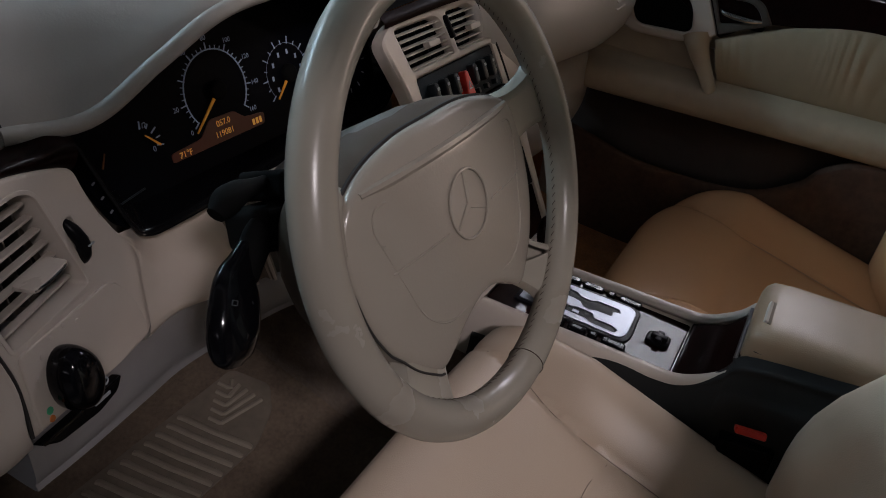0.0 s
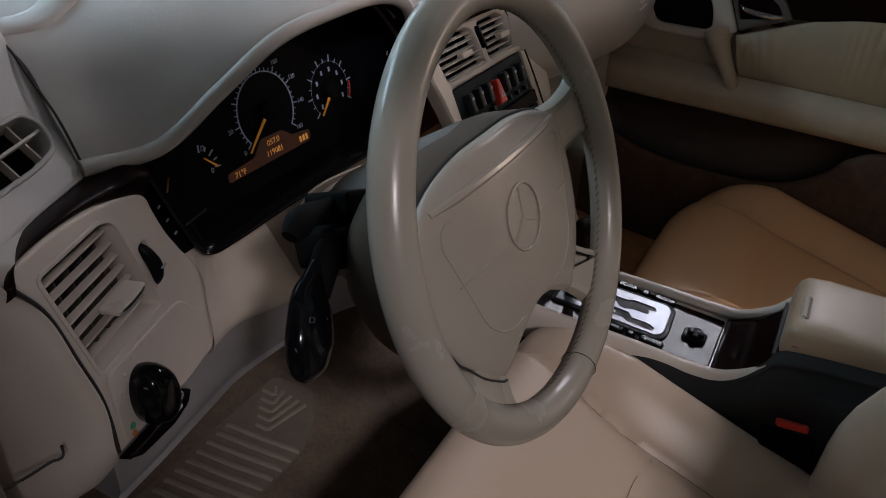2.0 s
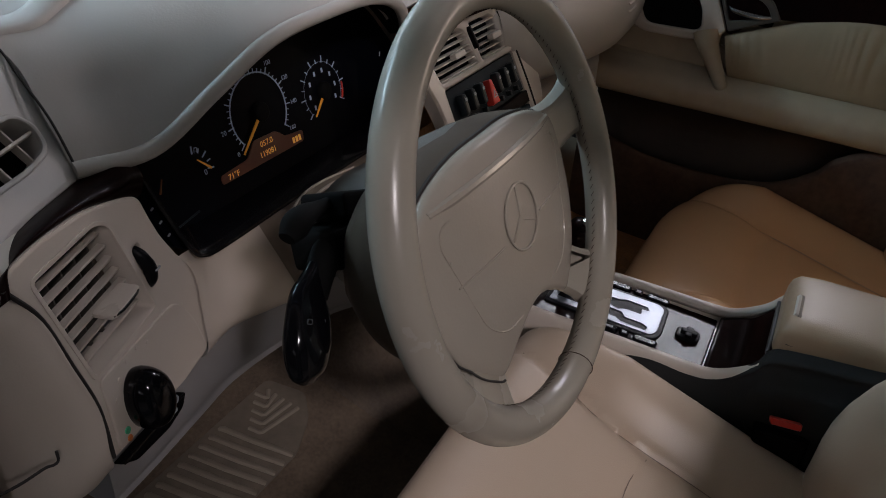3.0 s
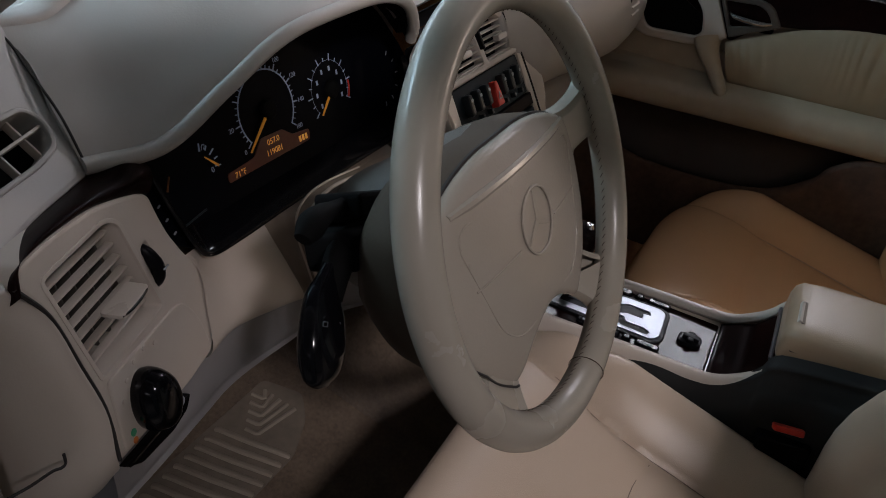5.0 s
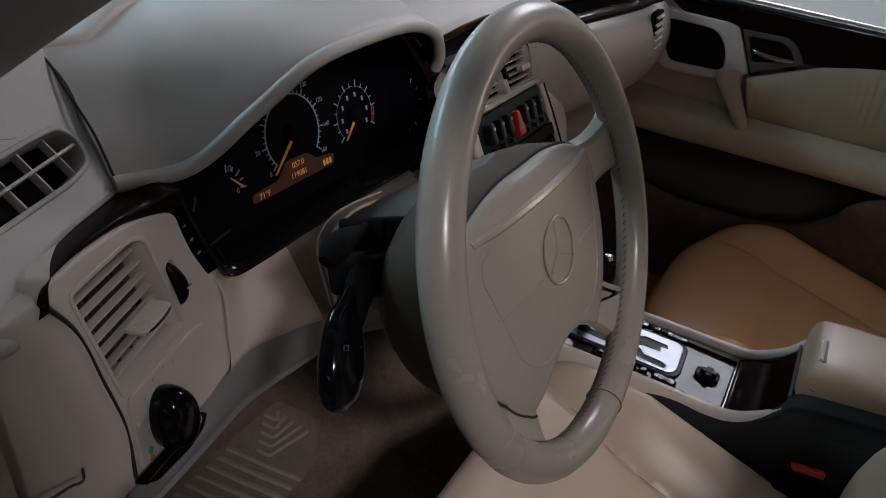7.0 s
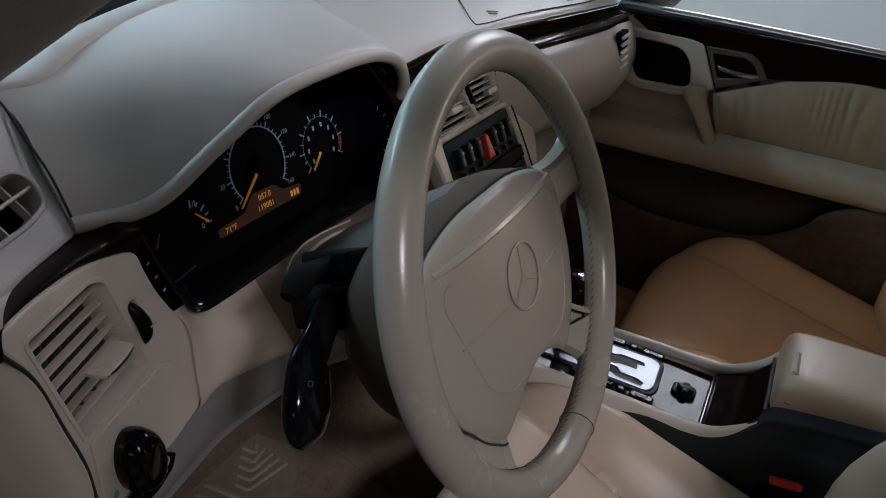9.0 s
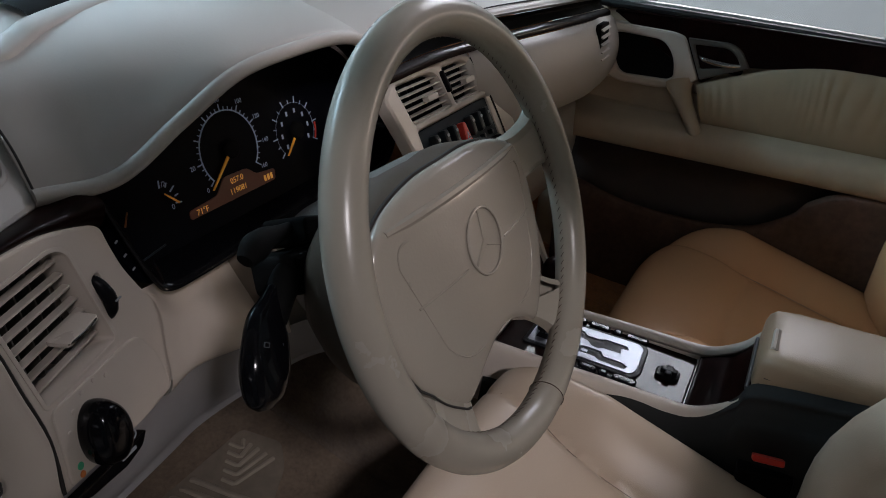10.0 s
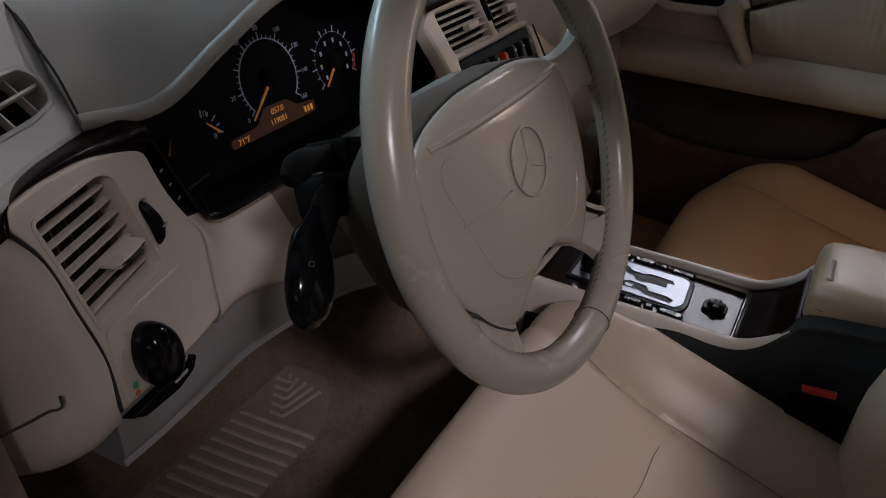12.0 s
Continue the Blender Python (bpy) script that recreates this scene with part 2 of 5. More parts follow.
def dome(F, cx, cy, rx, ry, h0, h1, n=28, m=7):
    """A knob with a rounded top."""
    rows = [[F @ Vector((cx + rx * math.cos(a), cy + ry * math.sin(a), h0)) for a in (2 * math.pi * k / n for k in range(n))]]
    for i in range(m):
        u = i / m * math.pi / 2
        s, h = math.cos(u) ** 0.45, h0 + (h1 - h0) * (0.55 + 0.45 * math.sin(u))
        rows.append([F @ Vector((cx + rx * s * math.cos(a), cy + ry * s * math.sin(a), h)) for a in (2 * math.pi * k / n for k in range(n))])
    bm = grid(rows, True, True)
    bmesh.ops.recalc_face_normals(bm, faces=bm.faces)
    return bm


def text(name, body, F, size, material, parent, label=""):
    """Flat lettering in the frame F, centred, with the built-in font."""
    cu = bpy.data.curves.new(name, "FONT")
    cu.body, cu.size, cu.align_x, cu.align_y, cu.extrude = body, size, "CENTER", "CENTER", 0.00015
    tmp = bpy.data.objects.new(name, cu)
    scene.collection.objects.link(tmp)
    me = bpy.data.meshes.new_from_object(tmp.evaluated_get(bpy.context.evaluated_depsgraph_get()))
    bpy.data.objects.remove(tmp)
    bpy.data.curves.remove(cu)
    bm = bmesh.new()
    bm.from_mesh(me)
    bpy.data.meshes.remove(me)
    bmesh.ops.transform(bm, matrix=F, verts=bm.verts)
    return part(name, bm, material, parent, label)


def at(F, x, y, h=0.0):
    return F @ Matrix.Translation((x, y, h))


# ---- the garage and the car's shell ----
def slab(name, x0, x1, y0, y1, z0, z1, material, label, bevel=0.0, category=""):
    F = Matrix.Translation((0, 0, 0))
    bm = plate(F, [Vector((x0, y0)), Vector((x1, y0)), Vector((x1, y1)), Vector((x0, y1))], z0, z1, bevel)
    return part(name, bm, material, None, label, kind="structure", category=category)


slab("floor", -8, 5, -5, 6, -0.1, 0.0, "concrete", "grey concrete garage floor under the car")
slab("wall_east", 5.0, 5.15, -5, 6, 0.0, 2.9, "wall", "plain pale painted garage wall")
slab("wall_west", -8.15, -8.0, -5, 6, 0.0, 2.9, "greywall", "plain grey painted garage wall")
slab("wall_north", -8, 5, 5.0, 5.15, 0.0, 2.9, "wall", "plain pale painted garage wall ahead of the car")
slab("wall_south", -8, 5, -5.15, -5.0, 0.0, 2.9, "greywall", "plain grey painted garage wall behind the car")
# Two unseen blocks, added to keep the door lamp off end cap and floor.
slab("pillar", -1.40, -0.96, -0.85, -0.60, 0.0, 2.9, "greywall", "plain grey block added out of view to shade the dashboard's near end")
slab("shade_block_low", -0.958, -0.78, -0.85, -0.60, 0.0, 1.40, "greywall", "plain grey low block added out of view to shade the driver's floor")
slab("ceiling", -8, 5, -5, 6, 2.9, 3.0, "greywall", "plain grey garage ceiling")


def ceiling_light(x, y, w, d, power, tint):
    ob = thing("ceiling_light", (x, y, 2.84), "long white ceiling light fixture with a diffuser", "ceiling light", group="garage ceiling lights")
    F = Matrix.Translation((x, y, 2.84))
    part("housing", box(F, 0, 0, w + 0.06, d + 0.06, 0.02, 0.058, 0.01, 0.004), "wall", ob)
    part("diffuser", box(F, 0, 0, w, d, 0.0, 0.019, 0.01, 0.004), "lamp", ob)
    la = bpy.data.lights.new("ceiling_lamp", "AREA")
    la.shape, la.size, la.size_y, la.energy, la.color = "RECTANGLE", w, d, power, tint
    lo = new("ceiling_lamp", la)
    lo.matrix_world = pose(x, y, 2.82)
    return ob


ceiling_light(3.55, 0.3, 1.1, 1.4, LAMP_SIDE, (1.0, 0.99, 0.97))
ceiling_light(-0.3, 3.0, 1.4, 0.3, LAMP_FRONT, (0.60, 0.92, 1.0))
ceiling_light(2.9, 4.55, 3.2, 0.4, LAMP_CORNER, (0.72, 0.95, 1.0))
ceiling_light(-1.66, -1.9, 0.4, 0.4, LAMP_DOOR, (1.0, 0.94, 0.86))
ceiling_light(-5.6, -2.0, 0.3, 1.6, LAMP_FAR, (1.0, 0.94, 0.86))

wl = thing("wall_light", (4.98, -3.4, 1.8), "warm wall light with a square shade", "wall light")
Fw = fr((4.99, -3.4, 1.8), (0, -1, 0), (0, 0, 1))
part("housing", box(Fw, 0, 0, 0.34, 0.34, 0.0, 0.05, 0.03, 0.01), "wall", wl)
part("shade", box(Fw, 0, 0, 0.28, 0.28, 0.051, 0.07, 0.03, 0.008), "warmlamp", wl)
wla = bpy.data.lights.new("wall_lamp", "AREA")
wla.shape, wla.size, wla.size_y, wla.energy, wla.color = "RECTANGLE", 0.28, 0.28, LAMP_WALL, (1.0, 0.80, 0.58)
wlo = new("wall_lamp", wla)
wlo.matrix_world = pose(4.90, -3.4, 1.8, 0, 90, 0)

# car body: floor pan, roof, scuttle, far side, rear
slab("car_floor", -0.40, 1.16, -1.6, 0.95, 0.18, 0.22, "carpet", "dark brown carpet on the car's floor pan")
roof = part("roof", loft([[(-0.32, -0.30, 1.335), (0.37, -0.24, 1.40), (1.06, -0.30, 1.335)], [(-0.34, -0.9, 1.37), (0.37, -0.9, 1.44), (1.08, -0.9, 1.37)], [(-0.33, -1.6, 1.33), (0.37, -1.6, 1.40), (1.07, -1.6, 1.33)]], 14, 8, thick=0.03), "liner", None, "pale grey cloth roof liner of the car", kind="structure")
part("firewall", plate(fr((0.37, 0.86, 0.58), (1, 0, 0), (0, 0.15, 1)), rrect(0, 0, 1.56, 0.76, 0.02), -0.02, 0.0), "carpet", None, "dark carpeted bulkhead at the front of the footwells", kind="structure")
part("rear_bulkhead", plate(fr((0.37, -1.5, 0.7), (1, 0, 0), (0, 0, 1)), rrect(0, 0, 1.56, 0.9, 0.05), -0.02, 0.0), "console", None, "dark rear bench back of the car", kind="structure")
part("tunnel", loft([[(0.20, y, 0.215), (0.22, y, 0.36), (0.30, y, 0.42), (0.44, y, 0.42), (0.52, y, 0.36), (0.54, y, 0.215)] for y in (-1.5, -0.5, 0.2, 0.6, 0.9)], 16, 12), "carpet", None, "dark brown carpeted transmission tunnel", kind="structure")
part("footwell_side", plate(fr((-0.395, 0.55, 0.55), (0, 1, 0), (0, 0, 1)), rrect(0, 0, 0.7, 0.72, 0.03), -0.01, 0.01), "carpet", None, "dark carpeted side of the driver's footwell", kind="structure")
part("footwell_side", plate(fr((1.15, 0.55, 0.51), (0, 1, 0), (0, 0, 1)), rrect(0, 0, 0.7, 0.60, 0.03), -0.01, 0.01), "carpet_p", None, "brown carpeted side of the passenger's footwell", kind="structure")
part("door_sill", tube([(-0.45, -1.0, 0.385), (-0.45, -0.2, 0.385), (-0.45, 0.3, 0.39), (-0.44, 0.5, 0.42)], 0.065, 12, n=16), "panel", None, "beige plastic door sill cover", kind="structure")

# windscreen and its pillars
wb = loft([[(-0.38, 0.52, 0.90), (0.37, 0.90, 0.97), (1.12, 0.52, 0.90)], [(-0.355, 0.13, 1.13), (0.37, 0.38, 1.20), (1.095, 0.13, 1.13)], [(-0.33, -0.26, 1.345), (0.37, -0.20, 1.405), (1.07, -0.26, 1.345)]], 20, 10, thick=0.005)
wo = part("windscreen", wb, "glass", None, "clear laminated glass windscreen", kind="structure")
wo.visible_shadow = False
for s, name in ((-1, "driver"), (1, "passenger")):
    X = (lambda x: x - 0.042) if s < 0 else (lambda x: 0.74 - x)  # noqa: E731
    pl = tube([(X(-0.40), 0.60, 0.80), (X(-0.364), 0.298, 0.974), (X(-0.355), 0.128, 1.081), (X(-0.353), 0.026, 1.143), (X(-0.354), -0.083, 1.209), (X(-0.358), -0.30, 1.352)], [0.045, 0.038, 0.036, 0.036, 0.036, 0.038], 14, n=24, flat=0.9)
    part("window_pillar", pl, "pillar", None, "grey cloth-trimmed windscreen pillar", kind="structure")
    fl = tube([(X(-0.425), 0.63, 0.84), (X(-0.391), 0.331, 1.016), (X(-0.384), 0.161, 1.130), (X(-0.385), 0.063, 1.197), (X(-0.386), -0.041, 1.265), (X(-0.384), -0.26, 1.405)], 0.032, 12, n=24)
    part("pillar_frame", fl, "pillar", None, "grey outer frame of the windscreen pillar", kind="structure")
part("bonnet", loft([[(-0.40, y, z - 0.05), (0.0, y, z), (0.74, y, z), (1.14, y, z - 0.05)] for y, z in ((0.92, 0.955), (1.2, 0.945), (1.6, 0.915), (2.0, 0.85), (2.15, 0.78))], 24, 20, thick=0.01), "paint", None, "pale metallic painted bonnet of the car", kind="structure")

# ---- steering wheel ----
TILT = radians(22.8)
W = fr((-0.0194, 0, 0.858), (1, 0, 0), (0, math.sin(TILT), math.cos(TILT)))


def steering_wheel():
    ob = thing("steering_wheel", (-0.0194, 0, 0.858), "beige leather four-spoke steering wheel with a padded hub", "steering wheel")
    R = 0.1804
    rows = []
    for i in range(129):
        a = 2 * math.pi * i / 128
        ring = []
        for j in range(20):
            b = 2 * math.pi * j / 20
            c = 0.0155 + 0.0008 * math.cos(2 * b)
            rr = R + c * math.cos(b)
            ring.append(W @ Vector((rr * math.cos(a), rr * math.sin(a), 0.0165 * math.sin(b))))
        rows.append(ring)
    bm = grid(rows, True)
    bmesh.ops.remove_doubles(bm, verts=bm.verts, dist=1e-6)
    bmesh.ops.recalc_face_normals(bm, faces=bm.faces)
    rim = part("rim", bm, "wheel", ob, "smooth beige leather rim")
    # cross seams where the leather sections meet
    for deg in (-82,):
        a = radians(deg)
        ring = [W @ Vector(((R + 0.0162 * math.cos(b)) * math.cos(a), (R + 0.0162 * math.cos(b)) * math.sin(a), 0.0172 * math.sin(b))) for b in (2 * math.pi * k / 24 for k in range(24))]
        part("cross_seam", tube(ring, 0.0005, 5, closed=True), "hub", rim)
    # lacing along the inside of the rim
    for k in range(130):
        a = 2 * math.pi * k / 130
        p = Vector(((R - 0.0157) * math.cos(a), (R - 0.0157) * math.sin(a), 0))
        t = Vector((-math.sin(a), math.cos(a), 0))
        if k == 0:
            lace = bmesh.new()
        F = fr(W @ (p + Vector((0, 0, -0.002))), W.to_3x3() @ (t * 0.8 + Vector((0, 0, 0.6))), W.to_3x3() @ Vector((-t.y, t.x, 0)))
        tube([F @ Vector((-0.0032, 0, 0)), F @ Vector((0, 0.0009, 0)), F @ Vector((0.0032, 0, 0))], 0.00036, 5, bm=lace)
    tagged(part("lacing", lace, "hub", rim, "row of stitches inside the rim"), kind="stuff")
    # spokes
    for deg, wide, r0 in ((12.5, 9.5, 0.10), (167.5, 9.5, 0.10), (-48.5, 9.5, 0.10), (-130, 12, 0.10)):
        F = W @ pose(0, 0, 0, 0, 0, deg) @ pose(0.168, 0, 0, 0, -24 if deg < 0 or deg > 90 else -16, 0) @ Matrix.Translation((-0.165, 0, 0))
        half = 0.16 * math.sin(radians(wide))
        out = rpoly([(r0, -half * 1.25), (0.13, -half * 0.9), (0.158, -half * 1.0), (0.174, -half * 1.35), (0.174, half * 1.35), (0.158, half * 1.0), (0.13, half * 0.9), (r0, half * 1.25)], 0.02, 6)
        part("spoke", plate(F, out, -0.018, -0.003, 0.0085), "wheel", ob)
    # hub pad: a cushion that folds back along its upper edge
    half = [(0, 0.069), (0.05, 0.068), (0.098, 0.058), (0.127, 0.040), (0.138, 0.014), (0.138, -0.020), (0.132, -0.055), (0.114, -0.090), (0.092, -0.112), (0.073, -0.122), (0.046, -0.106), (0.022, -0.0945), (0, -0.090)]
    edge = [Vector((p.x, p.y)) for p in spline([(x, y, 0) for x, y in half] + [(-x, y, 0) for x, y in half[-2:0:-1]], 120, True)]

    def height(x, y, f):
        h = -0.003 - 0.50 * max(0, y - 0.046) - 0.6 * max(0, -0.02 - y) ** 2 - 0.70 * x * x
        e = max(0, (f - 0.90) / 0.10)
        return h - 0.005 * (1 - math.sqrt(max(0, 1 - e * e)))

    rows = []
    for f in (0.02, 0.12, 0.25, 0.38, 0.5, 0.6, 0.7, 0.78, 0.84, 0.88, 0.92, 0.95, 0.975, 0.99, 1.0):
        rows.append([W @ Vector((p.x * f, p.y * f - 0.004 * (1 - f), height(p.x * f, p.y * f, f))) for p in edge])
    rear = lambda p: -0.046 + 0.020 * max(0.0, min(1.0, (p.y + 0.02) / 0.07))  # noqa: E731
    for dh, g in ((0.004, 1.002), (0.0, 0.99)):
        rows.append([W @ Vector((p.x * g, p.y * g, rear(p) + dh)) for p in edge])
    bm = grid(rows, True, True)
    bmesh.ops.recalc_face_normals(bm, faces=bm.faces)
    pad = part("hub_pad", bm, "pad", ob, "grained beige vinyl airbag cover", sharp=60)
    lip = [p for p in edge if p.x < -0.0735 and p.y < 0.025]
    part("hub_gap", tube([W @ Vector((p.x * 1.008, p.y * 1.008, max(height(p.x, p.y, 0.5) - 0.004, (p.length - 0.168) * 0.445 - 0.0022 if p.y < -0.08 else -1))) for p in lip], 0.0011, 6), "seam", ob)
    part("hub_gap", tube([W @ Vector((p.x * 1.0, p.y * 1.0 + 0.0005, rear(p) + 0.0005)) for p in sorted((q for q in edge if q.y > 0.02), key=lambda q: q.x)], 0.0019, 6), "seam", ob)
    back = [[W @ Vector((p.x * g, p.y * g + 0.006 * max(0.0, p.y / 0.069) * e, rear(p) + h)) for p in edge] for g, e, h in ((0.985, 0, -0.001), (1.0, 0.05, -0.004), (1.0, 0.5, -0.012), (0.985, 0.9, -0.032), (0.93, 1.0, -0.054), (0.84, 1.0, -0.070))]
    bm = grid(back, True, True)
    bmesh.ops.recalc_face_normals(bm, faces=bm.faces)
    part("hub_back", bm, "hub", ob, "darker brown plastic back of the hub", sharp=60)
    # embossed lines
    on_pad = lambda x, y: W @ Vector((x, y, height(x, y, 0.5) + 0.0002))  # noqa: E731
    for x0, x1 in ((-0.105, -0.036), (0.036, 0.106)):
        part("embossed_line", tube([on_pad(x0 + (x1 - x0) * k / 8, -0.018) for k in range(9)], 0.0009, 6), "pad", pad)
    line = rpoly([(-0.106, 0.034), (0.106, 0.034), (0.112, 0.02), (0.086, -0.066), (0.062, -0.086), (-0.062, -0.086), (-0.086, -0.066), (-0.112, 0.02)], 0.014, 5)
    part("embossed_line", tube([on_pad(p.x, p.y) for p in line], 0.0009, 6, closed=True), "pad", pad)
    part("pad_ridge", tube([on_pad(-0.112 + 0.028 * k, 0.046) - (W.to_3x3() @ Vector((0, 0.0004, 0.0028))) for k in range(9)], [0.0030] + [0.0045] * 7 + [0.0030], 8, n=30), "pad", pad)
    # emblem: a ring with three arms
    ring = [W @ Vector((0.029 * math.cos(a), -0.007 + 0.029 * math.sin(a), height(0, 0, 0.3) + 0.0008)) for a in (2 * math.pi * k / 48 for k in range(48))]
    emb = part("emblem", tube(ring, 0.0013, 8, closed=True), "pad", ob, "embossed round emblem with three arms")
    for deg in (90, 210, 330):
        F = at(W, 0, -0.007, height(0, 0, 0.3)) @ pose(0, 0, 0, 0, 0, deg)
        part("emblem_arm", plate(F, [Vector(p) for p in ((0, -0.0034), (0.027, -0.0006), (0.027, 0.0006), (0, 0.0034))], -0.001, 0.0014, 0.0006), "pad", emb)
    # small studs on the spokes and the pad
    for x, y, h in ((-0.106, 0.004, -0.0108),):
        part("stud", dome(W, x, y, 0.0022, 0.0022, h - 0.002, h + 0.001, 10, 3), "wheel", ob)
    return ob


steering_wheel()

# ---- steering column with its levers ----
col = thing("steering_column", (0, 0.12, 0.75), "beige steering column shroud, darkened for shade, with black levers", "steering column")
ax = lambda s: W @ Matrix.Translation((0, 0, -s))  # noqa: E731
rows = []
for s, rx, ry, dy in ((0.045, 0.085, 0.070, 0.0), (0.065, 0.088, 0.076, 0.0), (0.11, 0.080, 0.070, -0.004), (0.18, 0.062, 0.056, -0.008)):
    rows.append([ax(s) @ Vector((rx * abs(math.cos(a)) ** 0.8 * math.copysign(1, math.cos(a)), dy + ry * abs(math.sin(a)) ** 0.8 * math.copysign(1, math.sin(a)), 0)) for a in (2 * math.pi * k / 40 for k in range(40))])
bm = grid(rows, True, True)
bmesh.ops.recalc_face_normals(bm, faces=bm.faces)
part("column_shroud", bm, "shroud", col)
Cp = ax(0.115)
# housings and arm in matte black, for the dark behind the wheel
part("lever_housing", box(Cp, -0.078, 0.046, 0.040, 0.024, -0.035, 0.012, 0.006, 0.004, turn=-20), "matte", col)
part("lever_housing", box(Cp, -0.098, 0.020, 0.052, 0.034, -0.035, 0.014, 0.008, 0.005, turn=-12), "matte", col)
part("lever_arm", tube([Cp @ Vector(p) for p in ((-0.09, 0.03, 0.0), (-0.118, 0.024, 0.0), (-0.134, 0.014, 0.0), (-0.15, 0.0, 0.0))], [0.012, 0.013, 0.012, 0.011], 12, n=12), "matte", col)
stalk = part("indicator_lever", tube([Cp @ Vector(p) for p in ((-0.134, 0.018, 0.0), (-0.147, 0.009, 0.001), (-0.159, 0.001, 0.002), (-0.168, -0.0125, 0.003), (-0.178, -0.028, 0.004), (-0.187, -0.044, 0.004), (-0.190, -0.052, 0.004))], [0.011, 0.0145, 0.0185, 0.0215, 0.0225, 0.0175, 0.008], 18, n=30, flat=0.62, up=tuple(Cp.to_3x3() @ Vector((0, 0, 1)))), "gloss", col, "black plastic lever with faint white symbols")
for k, (x, y) in enumerate(((-0.1755, -0.006), (-0.164, -0.0135))):
    part("symbol", plate(Cp, rrect(x, y, 0.0052, 0.0042, 0.001, 4, -38), 0.0145, 0.0155, 0.0002, [rrect(x, y, 0.0038, 0.0028, 0.0006, 4, -38)]), "faint", stalk)
part("cruise_lever", tube([Cp @ Vector(p) for p in ((-0.075, 0.052, -0.006), (-0.105, 0.056, -0.006), (-0.124, 0.058, -0.005), (-0.138, 0.056, -0.004), (-0.150, 0.051, -0.004))], [0.006, 0.0065, 0.010, 0.0115, 0.007], 14, n=14), "matte", col, "short black knob lever")

# ---- dashboard ----
V = fr((-0.175, 0.281, 0.758), (0.932, 0.363, 0.0), (-0.05, 0.129, 0.99))
K = fr((0.03, 0.343, 0.825), (1, 0, 0), (0, 0.243, 0.970))
S = fr((0.394, 0.231, 0.775), (1, 0, 0), (0, 0.45, 0.893))
dash = thing("dashboard", (0.3, 0.35, 0.6), "beige dashboard with dark wood trim and round-cornered air vents", "dashboard")

# padded top: from the lip over the dials to the windscreen
tops = [
    [(-0.205, 0.318, 0.872), (-0.200, 0.345, 0.905), (-0.19, 0.41, 0.952), (-0.25, 0.52, 0.982), (-0.36, 0.70, 0.985)],
    [(-0.140, 0.300, 0.872), (-0.138, 0.330, 0.905), (-0.135, 0.40, 0.952), (-0.14, 0.55, 0.976), (-0.19, 0.74, 0.980)],
    [(-0.080, 0.281, 0.911), (-0.080, 0.300, 0.930), (-0.08, 0.38, 0.963), (-0.08, 0.55, 0.978), (-0.08, 0.78, 0.980)],
    [(-0.015, 0.270, 0.944), (-0.015, 0.288, 0.957), (-0.015, 0.38, 0.974), (-0.015, 0.55, 0.981), (-0.01, 0.80, 0.982)],
    [(0.070, 0.268, 0.952), (0.070, 0.286, 0.964), (0.07, 0.38, 0.978), (0.07, 0.55, 0.983), (0.07, 0.82, 0.983)],
    [(0.150, 0.268, 0.950), (0.150, 0.286, 0.961), (0.15, 0.38, 0.976), (0.15, 0.55, 0.983), (0.15, 0.83, 0.983)],
    [(0.205, 0.270, 0.931), (0.208, 0.288, 0.945), (0.21, 0.38, 0.968), (0.22, 0.55, 0.981), (0.22, 0.84, 0.983)],
    [(0.240, 0.280, 0.896), (0.246, 0.298, 0.912), (0.25, 0.38, 0.950), (0.27, 0.55, 0.977), (0.28, 0.85, 0.983)],
    [(0.252, 0.290, 0.874), (0.262, 0.302, 0.890), (0.273, 0.37, 0.934), (0.30, 0.55, 0.972), (0.31, 0.85, 0.983)],
]
part("top_pad", loft(tops, 30, 60, thick=0.006), "dash", dash, "grained grey-beige padded top", sharp=80)
lip = [t[0] for t in tops]
part("hood_lip", tube(lip, 0.0075, 12, n=60), "dash", dash)
right_tops = [
    [(0.262, 0.318, 0.895), (0.262, 0.335, 0.908), (0.27, 0.40, 0.935), (0.29, 0.55, 0.968), (0.30, 0.84, 0.981)],
    [(0.42, 0.305, 0.912), (0.42, 0.325, 0.922), (0.42, 0.40, 0.942), (0.42, 0.55, 0.968), (0.42, 0.85, 0.980)],
    [(0.62, 0.275, 0.912), (0.62, 0.295, 0.922), (0.62, 0.40, 0.945), (0.62, 0.55, 0.968), (0.60, 0.83, 0.980)],
    [(0.84, 0.236, 0.910), (0.84, 0.259, 0.920), (0.84, 0.36, 0.942), (0.82, 0.52, 0.962), (0.80, 0.76, 0.978)],
    [(1.04, 0.232, 0.896), (1.04, 0.255, 0.909), (1.03, 0.33, 0.930), (1.02, 0.45, 0.952), (1.0, 0.62, 0.968)],
]
part("top_pad", loft(right_tops, 24, 50, thick=0.006), "dash", dash, "grained grey-beige padded top before the passenger", sharp=80)
ledge = [(-0.25, 0.425, 0.958), (-0.19, 0.417, 0.955), (-0.150, 0.412, 0.9545), (-0.12, 0.420, 0.962), (-0.085, 0.432, 0.970), (0.03, 0.468, 0.977), (0.15, 0.497, 0.981), (0.30, 0.520, 0.972)]
rise = [[Vector(p) + Vector((0.0, dy, dz)) for p in ledge] for dy, dz in ((0.0, -0.004), (0.002, 0.003), (0.008, 0.006), (0.018, 0.008), (0.028, 0.008), (0.034, 0.0))]
part("screen_ledge", loft(rise, 40, 16), "dash", dash, "pale raised ledge along the windscreen's foot", sharp=70)
